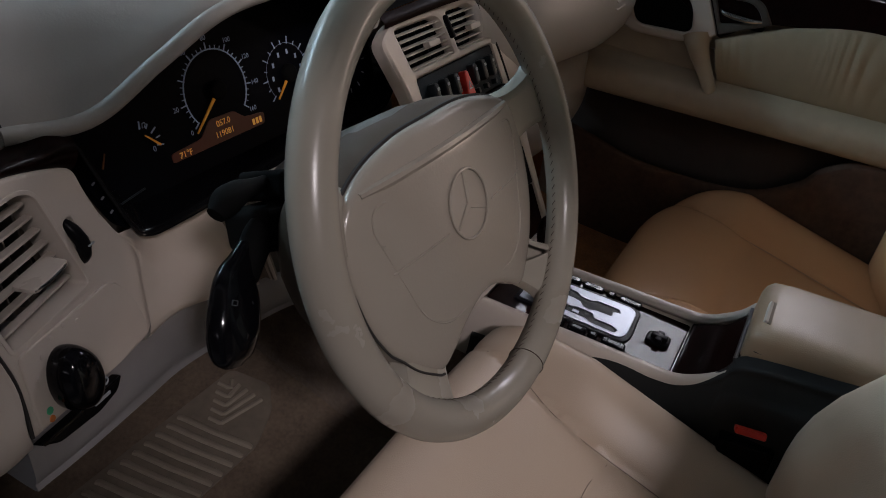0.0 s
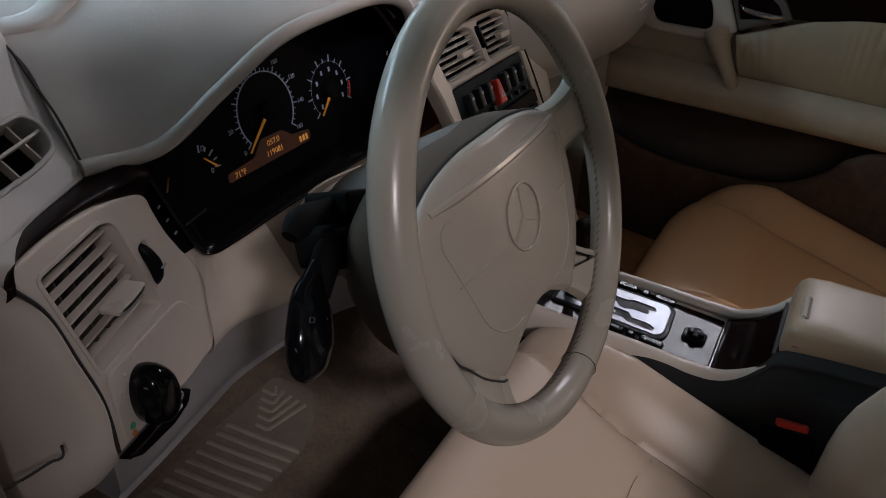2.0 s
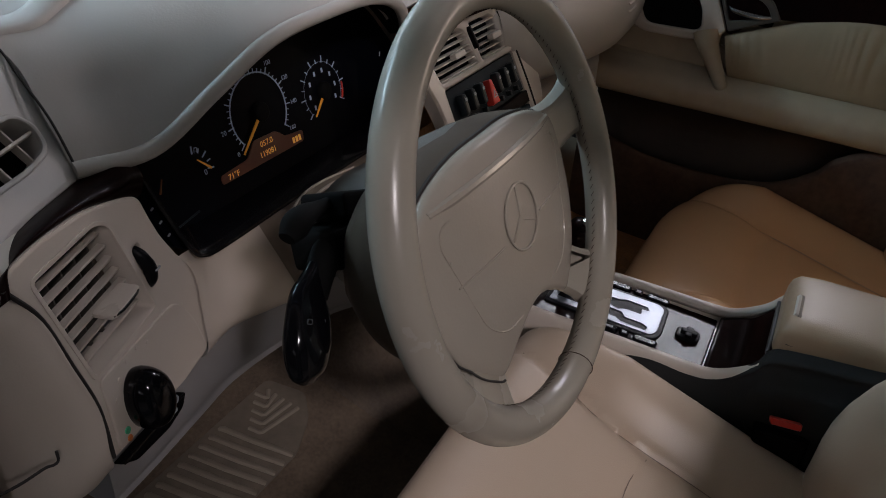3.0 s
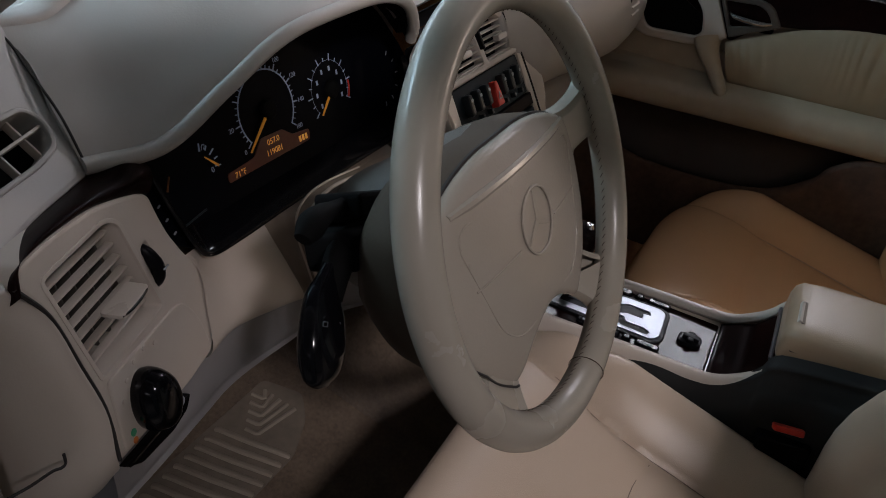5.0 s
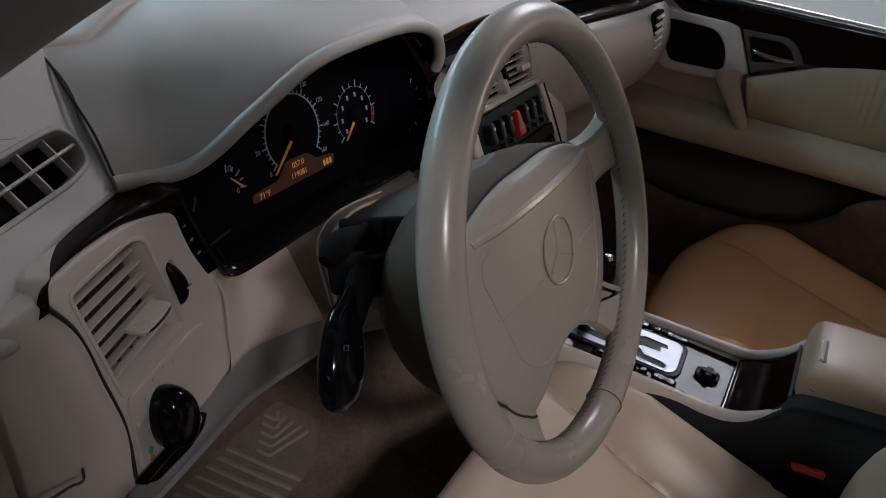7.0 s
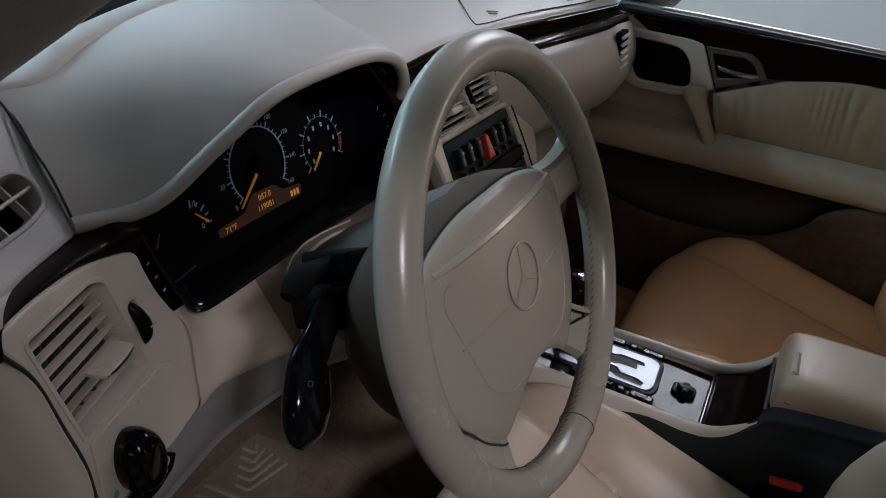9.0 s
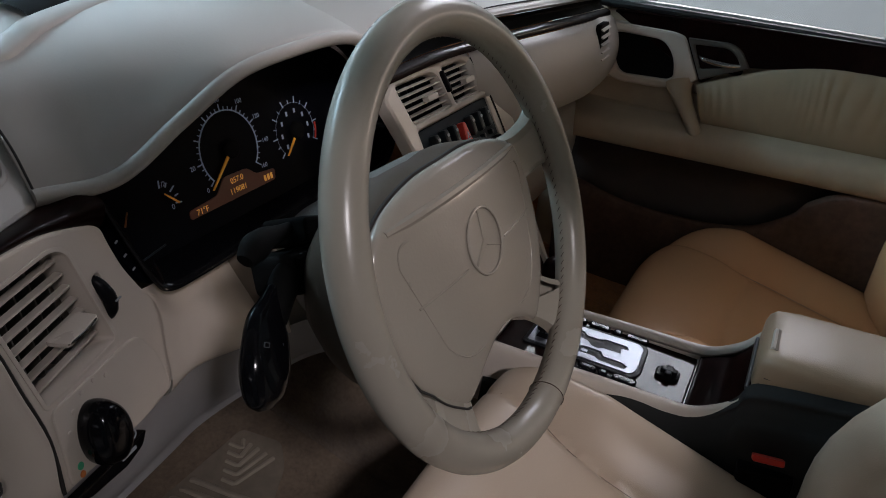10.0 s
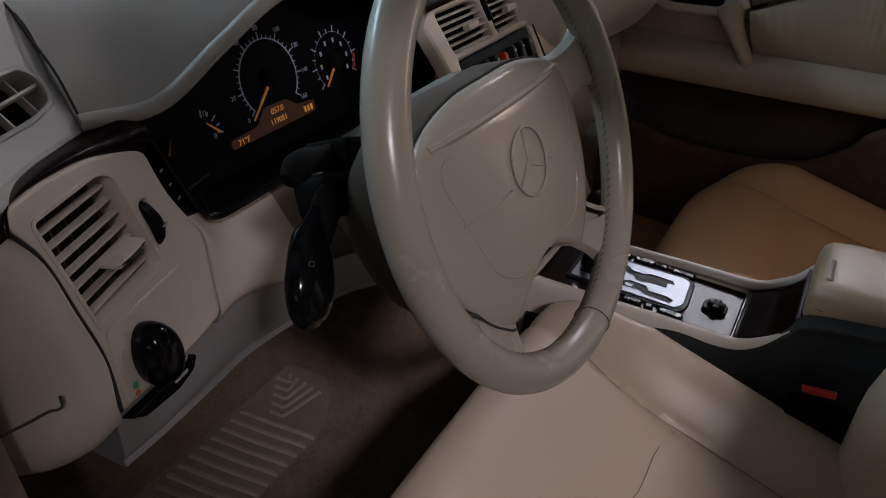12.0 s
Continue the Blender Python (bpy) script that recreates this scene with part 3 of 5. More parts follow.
part("screen_band", loft([[Vector(p) + Vector((0.0, dy, dz)) for p in ledge[4:]] for dy, dz in ((0.028, 0.0), (0.032, 0.008), (0.06, 0.014), (0.10, 0.012))], 40, 8), "matte", dash, "black band along the windscreen's foot")
seam = spline([(0.68, 0.52, 0.968), (0.57, 0.385, 0.9425), (0.49, 0.312, 0.9275), (0.505, 0.298, 0.924), (0.64, 0.286, 0.9225), (0.84, 0.249, 0.9195), (0.97, 0.247, 0.9135)], 50)
part("lid_seam", tube(seam, 0.0012, 5), "seam", dash)
# worn label and a perforated patch on the far part of the top
F = fr((0.575, 0.318, 0.9288), (0.6, -0.8, 0), (0.75, 0.6, 0.22))
for k, ln in enumerate((0.020, 0.016)):
    part("label_line", box(F, 0.0, -0.007 * k, ln, 0.0022, -0.001, 0.0008, 0.0006, 0.0002), "cowl", dash, "faint printed line")
for i in range(3):
    for j in range(9):
        part("perforation", plate(fr((0.815 + 0.011 * j + 0.004 * i, 0.272 + 0.010 * i - 0.0012 * j, 0.9225 + 0.0022 * i - 0.0006 * j), (1, 0, -0.05), (0, 1, 0.21)), circle(0, 0, 0.0030, 10), -0.002, 0.0012, 0.0003), "seam", dash)
# recess with its shade painted black, and wood strip under the top, to the far end
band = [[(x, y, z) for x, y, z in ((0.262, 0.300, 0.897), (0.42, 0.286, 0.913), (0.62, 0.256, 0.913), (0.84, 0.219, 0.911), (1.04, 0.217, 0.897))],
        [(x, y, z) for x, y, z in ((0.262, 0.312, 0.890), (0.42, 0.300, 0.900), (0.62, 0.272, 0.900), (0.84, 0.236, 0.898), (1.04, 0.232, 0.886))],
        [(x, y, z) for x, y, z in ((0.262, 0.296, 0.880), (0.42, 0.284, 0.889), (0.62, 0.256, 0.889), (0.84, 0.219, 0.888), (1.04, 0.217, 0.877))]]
part("shadow_band", loft(band, 40, 8), "matte", dash, "recess under the padded top, coloured black for its shade")
strip = [[(0.262, 0.292, 0.881), (0.42, 0.281, 0.889), (0.62, 0.252, 0.889), (0.84, 0.216, 0.888), (1.04, 0.214, 0.877)],
         [(0.262, 0.280, 0.876), (0.42, 0.270, 0.884), (0.62, 0.242, 0.884), (0.84, 0.206, 0.883), (1.04, 0.205, 0.872)],
         [(0.262, 0.278, 0.868), (0.42, 0.268, 0.876), (0.62, 0.240, 0.876), (0.84, 0.204, 0.875), (1.04, 0.203, 0.864)]]
part("wood_strip", loft(strip, 40, 8), "wood", dash, "glossy dark wood strip")

# left end: side vent panel, wood trim, main panel with vent and lamp switch
Q = fr((-0.205, 0.318, 0.872), (0.9409, 0.3387, 0), (-0.2346, 0.6517, 0.7213))
side = rpoly([(-0.001, -0.007), (0.010, 0.014), (0.035, 0.071), (0.047, 0.103), (0.062, 0.137), (-0.02, 0.165), (-0.12, 0.150), (-0.180, 0.10), (-0.182, 0.03), (-0.170, -0.025), (-0.152, -0.046), (-0.129, -0.041), (-0.112, -0.022), (-0.093, -0.0125), (-0.066, -0.009), (-0.02, -0.008)], [0.003, 0.02, 0.02, 0.02, 0.01, 0.03, 0.03, 0.03, 0.03, 0.02, 0.012, 0.01, 0.015, 0.015, 0.015, 0.015])
hole = rpoly([(-0.112, 0.021), (-0.030, 0.0215), (-0.002, 0.027), (0.0045, 0.046), (-0.002, 0.0575), (-0.030, 0.0585), (-0.112, 0.056)], [0.008, 0.01, 0.010, 0.010, 0.008, 0.01, 0.008])
part("side_panel", plate(Q, side, -0.03, 0.0, 0.005, [hole]), "dash", dash, "grey-beige end panel with a small side-window vent")
part("side_panel_edge", tube([Q @ Vector((x, y, -0.007)) for x, y in ((-0.186, 0.08), (-0.186, 0.03), (-0.176, -0.018), (-0.160, -0.036), (-0.140, -0.036))], [0.012, 0.012, 0.012, 0.010, 0.007], 12, n=24), "dash", dash)
part("side_panel_top", loft([[Q @ Vector(v) for v in ((-0.185, 0.10, -0.006), (-0.12, 0.148, -0.003), (-0.02, 0.163, -0.003), (0.062, 0.136, -0.003))], [(-0.39, 0.44, 0.965), (-0.31, 0.46, 0.985), (-0.24, 0.47, 0.985), (-0.175, 0.45, 0.968)], [(-0.38, 0.62, 0.955), (-0.31, 0.66, 0.97), (-0.27, 0.70, 0.975), (-0.22, 0.72, 0.976)]], 16, 18), "dash", dash)
part("panel_seam", tube([Q @ Vector(v) for v in ((0.001, -0.006, 0.0), (0.012, 0.014, 0.0), (0.037, 0.071, 0.0), (0.049, 0.103, 0.0))], 0.0009, 6, n=20), "seam", dash)
part("panel_seam", tube([(-0.2035, 0.3165, 0.875), (-0.1985, 0.343, 0.908), (-0.194, 0.376, 0.9325), (-0.1885, 0.408, 0.9515), (-0.190, 0.46, 0.963)], 0.0012, 6, n=24), "seam", dash)
part("rear_ledge", plate(fr((-0.2, 0.66, 0.962), (1, 0, 0), (0, 1, 0.02)), rrect(0, 0, 0.44, 0.44, 0.03), -0.006, 0.0, 0.002), "dash", dash, "flat ledge at the foot of the windscreen")
part("tweeter_grille", plate(Q, circle(-0.035, 0.092, 0.026), -0.002, 0.0004, 0.0003), "dash", dash, "faint round speaker grille")
sv = part("side_vent", plate(Q, inset(hole, -0.004), -0.032, -0.024, 0.001), "matte", dash, "dark side-window vent with crossed slats")
for k in range(4):
    part("slat", box(at(Q, -0.098 + 0.0285 * k, 0.040, -0.010), 0, 0, 0.0020, 0.040, -0.006, 0.002, 0.0008, 0.0005), "slat", sv)
part("slat", box(at(Q, -0.055, 0.0405, -0.005), 0, 0, 0.116, 0.0026, -0.004, 0.003, 0.0008, 0.0005, turn=2), "slat", sv)
part("vent_surround", plate(Q, inset(hole, -0.0045), -0.002, 0.0014, 0.0016, [hole]), "dash", dash)

up = [Q @ Vector((x, y, -0.004)) for x, y in ((-0.128, -0.040), (-0.112, -0.020), (-0.093, -0.0105), (-0.066, -0.0075), (-0.035, -0.0065), (0.0, -0.006))] + [Vector((-0.180, 0.308, 0.870)), Vector((-0.158, 0.310, 0.862))]
lo = [V @ Vector((x, y, 0)) for x, y in ((-0.158, 0.094), (-0.146, 0.110), (-0.122, 0.1135), (-0.088, 0.112), (-0.056, 0.1075), (-0.025, 0.098), (0.000, 0.0885), (0.016, 0.080))]
nv = (V.to_3x3() @ Vector((0, 0, 1)) + Vector((0, 0, 0.7))).normalized()
trim = []
for f, h in ((0, -0.004), (0.05, 0.001), (0.25, 0.0065), (0.5, 0.009), (0.75, 0.0075), (0.95, 0.001), (1, -0.006)):
    trim.append([a.lerp(b, f) + nv * h for a, b in zip(up, lo)])
part("wood_trim", loft(trim, 44, 18), "trim", dash, "glossy dark burl wood trim sweeping round the end vent", sharp=70)

panel = rpoly([(-0.150, 0.101), (-0.140, 0.1115), (-0.107, 0.1125), (-0.057, 0.107), (-0.030, 0.099), (0.000, 0.088), (0.0135, 0.080), (0.0165, 0.062), (0.024, 0.035), (0.042, -0.002), (0.060, -0.016), (0.062, -0.060), (0.041, -0.117), (-0.012, -0.1125), (-0.129, -0.089), (-0.122, -0.037), (-0.1275, 0.016), (-0.134, 0.066)], [0.004, 0.004, 0.01, 0.01, 0.01, 0.01, 0.01, 0.01, 0.01, 0.01, 0.006, 0.02, 0.012, 0.02, 0.004, 0.02, 0.02, 0.02])
vent_hole = rpoly([(-0.128, 0.0905), (-0.052, 0.0905), (-0.0375, 0.082), (-0.0165, -0.0165), (-0.112, -0.0125)], [0.004, 0.012, 0.012, 0.005, 0.004])
wheel_slot = rpoly([(-0.0195, 0.046), (-0.0075, 0.047), (-0.002, 0.002), (-0.011, -0.001)], 0.0055)
part("main_panel", plate(V, panel, -0.03, 0.0, 0.003, [vent_hole, wheel_slot]), "panel", dash, "beige end panel with vent, dial wheel and lamp switch")
part("vent_surround", plate(V, inset(vent_hole, -0.0040), -0.002, 0.0008, 0.0007, [vent_hole]), "panel", dash)
# black back plate stands for the dark depth behind the slats
vent = part("air_vent", plate(V, inset(vent_hole, -0.006), -0.055, -0.045, 0.001), "matte", dash, "beige slatted air vent with a chrome-edged tab")
for k in range(7):
    v = 0.0755 - 0.0134 * k
    a, b = -0.1262 + 0.0024 * k, -0.0392 + 0.0029 * k
    F = V @ Matrix.Translation(((a + b) / 2, v, -0.010)) @ pose(0, 0, 0, -82, 0, 0)
    part("slat", box(F, 0, 0.0030, b - a, 0.0072, -0.0011, 0.0011, 0.001, 0.0008), "slat", vent)
# vanes coloured dark, as shaded by the slats before them
for k in range(5):
    part("vane", box(V, -0.110 + 0.0180 * k, 0.038, 0.0022, 0.105, -0.044, -0.026, 0.0005, 0.0005), "shroud", vent)
F = V @ Matrix.Translation((-0.064, 0.0265, 0.004)) @ pose(0, 0, 0, -84, 0, 0)
tab = part("vent_tab", box(F, 0, 0.0, 0.043, 0.021, -0.0018, 0.0018, 0.005, 0.0012), "panel", vent, "beige tab of the vent")
part("chrome_edge", tube([F @ Vector(p) for p in ((-0.020, -0.0085, 0.0), (-0.010, -0.0112, 0.0), (0.010, -0.0112, 0.0), (0.020, -0.0085, 0.0))], 0.0012, 8, n=12), "chrome", tab)
wheel = part("dial_wheel", tube([V @ Vector((-0.0135 + 0.0055 * f, 0.045 - 0.045 * f, -0.006 + 0.010 * math.sin(math.pi * f))) for f in (0, 0.1, 0.25, 0.5, 0.75, 0.9, 1)], [0.003, 0.005, 0.006, 0.0062, 0.006, 0.005, 0.003], 10, n=24), "black", dash, "black ribbed dial wheel")
part("index_mark", box(at(V, -0.0085, 0.020, 0.0092), 0, 0, 0.008, 0.0014, 0, 0.0016, 0.0004, 0.0002), "mark", wheel)
# lamp switch
sub = rpoly([(-0.112, -0.018), (0.010, -0.030), (0.030, -0.064), (0.036, -0.110), (-0.012, -0.1095), (-0.122, -0.087)], [0.006, 0.016, 0.02, 0.012, 0.01, 0.004])
part("switch_panel", plate(V, sub, 0.0, 0.0022, 0.0015), "panel", dash, "slightly raised beige panel round the lamp switch")
kn = part("lamp_switch", loft([[V @ Vector((-0.0800 + 0.0212 * r * math.cos(a), -0.067 + 0.032 * r * math.sin(a), h * 0.85)) for a in (2 * math.pi * k / 24 for k in range(24))] for r, h in ((0.96, 0.002), (1.0, 0.008), (0.99, 0.015), (0.93, 0.022), (0.80, 0.029), (0.55, 0.034), (0.20, 0.036), (0.01, 0.0362))], 36, 24, closed=True, caps=True), "gloss", dash, "round glossy black lamp switch", sharp=80)
part("symbol", plate(at(V, -0.0655, -0.083, 0.0235), circle(0, 0, 0.004, 16), 0, 0.0012, 0.0003, [circle(0, 0, 0.0028, 16)]), "mark", kn)
for k in range(5):
    a = radians(150 - 24 * k)
    part("symbol", plate(at(V, -0.070 + 0.040 * math.cos(a), -0.066 + 0.040 * math.sin(a), 0.0021), circle(0, 0, 0.0023, 12), 0, 0.0012, 0.0003), "panel", dash)
part("lamp_symbol", plate(at(V, -0.108, -0.078, 0.0021), circle(0, 0, 0.0034, 14), 0, 0.0012, 0.0003), "green", dash)
part("lamp_symbol", plate(at(V, -0.109, -0.086, 0.0021), circle(0, 0, 0.003, 14), 0, 0.0012, 0.0003), "orange", dash)
pull = part("release_handle", plate(V, rpoly([(-0.131, -0.095), (-0.080, -0.1055), (-0.022, -0.1165), (-0.034, -0.127), (-0.062, -0.126), (-0.112, -0.111)], 0.005), -0.005, 0.004, 0.002), "gloss", dash, "flat black release handle with a faint white word")
part("writing", box(at(V, -0.055, -0.1165, 0.0040) @ pose(0, 0, 0, 0, 0, -12), 0, 0, 0.022, 0.0035, 0, 0.0006, 0.0005, 0.0002), "mark", pull)

# end cap round the side of the dashboard
cap = []
for v, du, dh in ((0.100, 0.0, 0.0), (0.066, 0.001, 0.004), (0.016, 0.0, 0.005), (-0.037, 0.0, 0.005), (-0.075, 0.0, 0.004), (-0.100, 0.004, -0.004), (-0.115, 0.012, -0.03)):
    u = {0.100: -0.1525, 0.066: -0.1365, 0.016: -0.130, -0.037: -0.1245}.get(v, -0.1315) + du
    p = V @ Vector((u, v, -0.004 + dh))
    cap.append([p + Vector((0.002, 0.02, 0)), p, p + Vector((-0.006, -0.003, 0)), p + Vector((-0.030, -0.004, -0.003)), p + Vector((-0.062, 0.010, -0.005)), p + Vector((-0.088, 0.05, -0.006)), p + Vector((-0.096, 0.12, -0.006)), p + Vector((-0.100, 0.30, -0.006))])
cap.insert(0, [p + Vector((0.004, 0.030, 0.002)) for p in cap[0]])
cap.insert(1, [p + Vector((0.001, 0.006, 0.003)) for p in cap[1]])
part("end_cap", loft(cap, 36, 40), "panel", dash, "beige rounded end cap with a fuse cover outline", sharp=80)
part("cap_seam", tube([V @ Vector(p) for p in ((-0.152, 0.1015, 0.0), (-0.136, 0.066, 0.001), (-0.1292, 0.016, 0.001), (-0.1238, -0.037, 0.001), (-0.1305, -0.086, 0.0))], 0.0018, 6, n=24), "seam", dash)
part("cover_seam", tube([V @ Vector(p) for p in ((-0.1765, -0.024, 0.0028), (-0.179, -0.031, 0.0033), (-0.184, -0.030, 0.0035), (-0.191, -0.025, 0.0032), (-0.208, -0.020, -0.0005), (-0.224, -0.016, -0.008))], 0.0011, 6, n=20), "seam", dash)

# knee panel and the parts under it
knee = [
    [V @ Vector((0.040, 0.000, 0.0)), V @ Vector((0.052, -0.03, 0.002)), V @ Vector((0.046, -0.07, 0.002)), V @ Vector((0.037, -0.118, 0.0)), V @ Vector((0.032, -0.128, -0.02))],
    [(-0.095, 0.318, 0.740), (-0.09, 0.306, 0.705), (-0.088, 0.297, 0.67), (-0.085, 0.292, 0.634), (-0.082, 0.315, 0.622)],
    [(-0.050, 0.325, 0.740), (-0.036, 0.312, 0.700), (-0.026, 0.302, 0.655), (-0.015, 0.296, 0.612), (-0.010, 0.32, 0.598)],
    [(-0.012, 0.326, 0.742), (0.003, 0.314, 0.695), (0.022, 0.306, 0.645), (0.043, 0.301, 0.590), (0.050, 0.32, 0.573)],
]
part("knee_panel", loft(knee, 20, 28), "panel", dash, "smooth beige knee panel", sharp=70)
edge = [Vector(p) for p in ((0.26, 0.335, 0.744), (0.16, 0.335, 0.745), (0.07, 0.333, 0.747), (0.018, 0.334, 0.748), (-0.006, 0.3275, 0.731), (0.004, 0.3165, 0.693), (0.0235, 0.3085, 0.645), (0.045, 0.304, 0.588))]
ridge = [Vector(p) for p in ((0.24, 0.290, 0.712), (0.150, 0.285, 0.728), (0.095, 0.285, 0.738), (0.058, 0.285, 0.736), (0.034, 0.285, 0.722), (0.027, 0.285, 0.6965), (0.039, 0.285, 0.6485), (0.060, 0.290, 0.590))]
eye_of = Vector((0.13, 0.300, 0.665))
cowl = [[a.lerp(b, f) + Vector((0, dy, 0)) for a, b in zip(edge, ridge)] for f, dy in ((0.0, 0.0), (0.18, 0.004), (0.45, 0.008), (0.70, 0.009), (0.80, 0.002), (0.86, 0.006), (1.0, 0.0))]
cowl += [[p.lerp(eye_of, f) + Vector((0, dy, 0)) for p in ridge] for f, dy in ((0.10, 0.004), (0.22, 0.040), (0.30, 0.060))]
part("column_cowl", loft(cowl, 60, 70), "cowl", dash, "ribbed cowl round the steering column, its brown shading in the colour", sharp=80)
for row, r in ((cowl[6], 0.0022), (cowl[4], 0.0014)):
    part("flute", tube([p + Vector((0, -0.0008, 0)) for p in row[1:]], r, 8, n=40), "panel", dash)
# dark sheet that stands for the shade deep in the column recess
part("recess_shade", plate(fr((0.13, 0.33, 0.62), (1, 0, 0), (0, -0.1, 1)), rrect(0, 0, 0.26, 0.22, 0.01), -0.01, 0.0, 0.001), "shroud", dash)
hem = [V @ Vector((-0.131, -0.094, -0.008)), V @ Vector((-0.06, -0.115, -0.012)), V @ Vector((0.036, -0.122, -0.012)), Vector((-0.07, 0.31, 0.612)), Vector((0.02, 0.315, 0.580)), Vector((0.14, 0.32, 0.545)), Vector((0.27, 0.30, 0.50))]
fold = [[p + Vector((0, dy, dz * q)) for p, q in zip(hem, (1.0, 1.1, 1.45, 1.35, 1.1, 1.0, 1.0))] for dy, dz in ((0.004, 0.004), (0.004, -0.030), (0.010, -0.058), (0.040, -0.075), (0.30, -0.10))]
part("under_panel", loft(fold, 40, 20), "under", dash, "pale grey cover under the dashboard")
# ---- instrument cluster ----
clu = thing("instrument_cluster", (0.05, 0.345, 0.82), "black instrument cluster with white scales, orange needles and amber display", "instrument cluster")
face = rpoly([(-0.172, -0.010), (-0.160, -0.050), (-0.146, -0.084), (-0.132, -0.092), (0.255, -0.090), (0.288, -0.078), (0.305, -0.052), (0.30, 0.0), (0.24, 0.08), (0.10, 0.125), (0.0, 0.125), (-0.10, 0.07), (-0.165, 0.035)], [0.01, 0.02, 0.02, 0.012, 0.03, 0.02, 0.02, 0.03, 0.03, 0.03, 0.03, 0.03, 0.02])
part("dial_board", plate(K, face, -0.012, 0.0, 0.001), "dial", clu, "matt black dial board")
lining = [[Vector(p) + Vector((0, 0.004, -0.004)) for p in spline(lip, 40)], [K @ Vector((x, y, 0.001)) for x, y in ((-0.172, 0.02), (-0.16, 0.04), (-0.10, 0.07), (-0.05, 0.10), (0.0, 0.125), (0.10, 0.128), (0.18, 0.11), (0.24, 0.08), (0.285, 0.03))]]
part("hood_lining", grid([lining[0], spline([a.lerp(b, 0.55) + Vector((0, 0, 0.004)) for a, b in zip(spline(lip, 9), lining[1])], 40), spline(lining[1], 40)]), "matte", clu, "black lining under the hood")
bez = [(-0.176, 0.012), (-0.166, -0.028), (-0.151, -0.078), (-0.137, -0.094), (-0.10, -0.0965), (0.0, -0.096), (0.12, -0.095), (0.25, -0.094), (0.290, -0.081), (0.308, -0.052), (0.303, 0.0)]
part("bezel", loft([[K @ Vector((x, y, 0.026 if i < 5 else 0.022)) for i, (x, y) in enumerate(bez)], [K @ Vector((x * 0.985 + 0.001, y * 0.97 + 0.002, 0.027 if i < 5 else 0.023)) for i, (x, y) in enumerate(bez)], [K @ Vector((x * 0.93 + 0.004, y * 0.70 - 0.002, 0.001)) for x, y in bez]], 60, 12), "gloss", clu, "glossy black lower bezel", sharp=70)
part("bezel_edge", tube([K @ Vector((x * 0.992, y * 0.99, 0.0262 if i < 5 else 0.0222)) for i, (x, y) in enumerate(bez)], 0.0022, 8, n=60), "gloss", clu)


def dial(cx, cy, r, a0, a1, ticks, majors, needle, length, w=0.0013, line=0.0006):
    ring = part("scale_ring", tube([K @ Vector((cx + r * math.cos(a), cy + r * math.sin(a), 0.0008)) for a in (radians(a0 + (a1 - a0) * k / 60) for k in range(61))], line, 5), "white", clu, "thin white scale ring")
    for k in range(ticks + 1):
        a = a0 + (a1 - a0) * k / ticks
        big = k % majors == 0
        F = at(K, cx, cy) @ pose(0, 0, 0, 0, 0, a)
        d = 0.0085 if big else 0.005
        part("tick", box(F, r + d / 2 - 0.001, 0, d, w if big else w * 0.65, 0.0004, 0.0012, 0.0003, 0.0001), "white", ring)
    F = at(K, cx, cy) @ pose(0, 0, 0, 0, 0, needle)
    n = part("needle", plate(F, [Vector(p) for p in ((0.008, -0.0017), (length, -0.0007), (length, 0.0007), (0.008, 0.0017))], 0.003, 0.0048, 0.0004), "amber", clu, "orange needle")
    part("needle_cap", dome(at(K, cx, cy), 0, 0, 0.011, 0.011, 0.001, 0.008, 20, 4), "matte", n)
    return ring


sp = dial(0.010, 0.008, 0.043, 218, -38, 32, 4, 221, 0.054, line=0.0008)
ta = dial(0.122, -0.002, 0.035, 218, -30, 14, 2, 224, 0.036, line=0.0002)
for num, a in (("0", 218), ("20", 186), ("60", 122), ("80", 90), ("100", 58), ("120", 26), ("140", -6), ("160", -38)):
    text("numeral", num, at(K, 0.010 + 0.054 * math.cos(radians(a)) * 1.06, 0.008 + 0.055 * math.sin(radians(a)), 0.0006), 0.0074, "white", sp)
for k in range(8):
    a = radians(218 - 35.4 * k)
    part("numeral", box(K, 0.122 + 0.025 * math.cos(a), -0.002 + 0.025 * math.sin(a), 0.003, 0.0055, 0.0003, 0.0009, 0.0004, 0.0001), "white", ta)
part("redline", tube([K @ Vector((0.122 + 0.038 * math.cos(a), -0.002 + 0.038 * math.sin(a), 0.001)) for a in (radians(-30 + 4 * k) for k in range(9))], 0.0012, 5), "red", ta)
# fuel and temperature, clock
for k in range(5):
    a = radians(-10 + 22 * k)
    part("fuel_tick", box(at(K, -0.098, -0.020) @ pose(0, 0, 0, 0, 0, -10 + 22 * k), 0.022, 0, 0.008 if k % 2 == 0 else 0.005, 0.0014, 0.0004, 0.0012, 0.0003, 0.0001), "white", clu)
text("numeral", "0", at(K, -0.084, -0.026, 0.0006), 0.008, "white", clu)
text("numeral", "1/2", at(K, -0.090, 0.000, 0.0006), 0.0075, "white", clu)
part("needle", plate(at(K, -0.078, -0.023) @ pose(0, 0, 0, 0, 0, 135), [Vector(p) for p in ((0, -0.0012), (0.020, -0.0006), (0.020, 0.0006), (0, 0.0012))], 0.003, 0.0046, 0.0003), "amber", clu, "orange fuel needle")
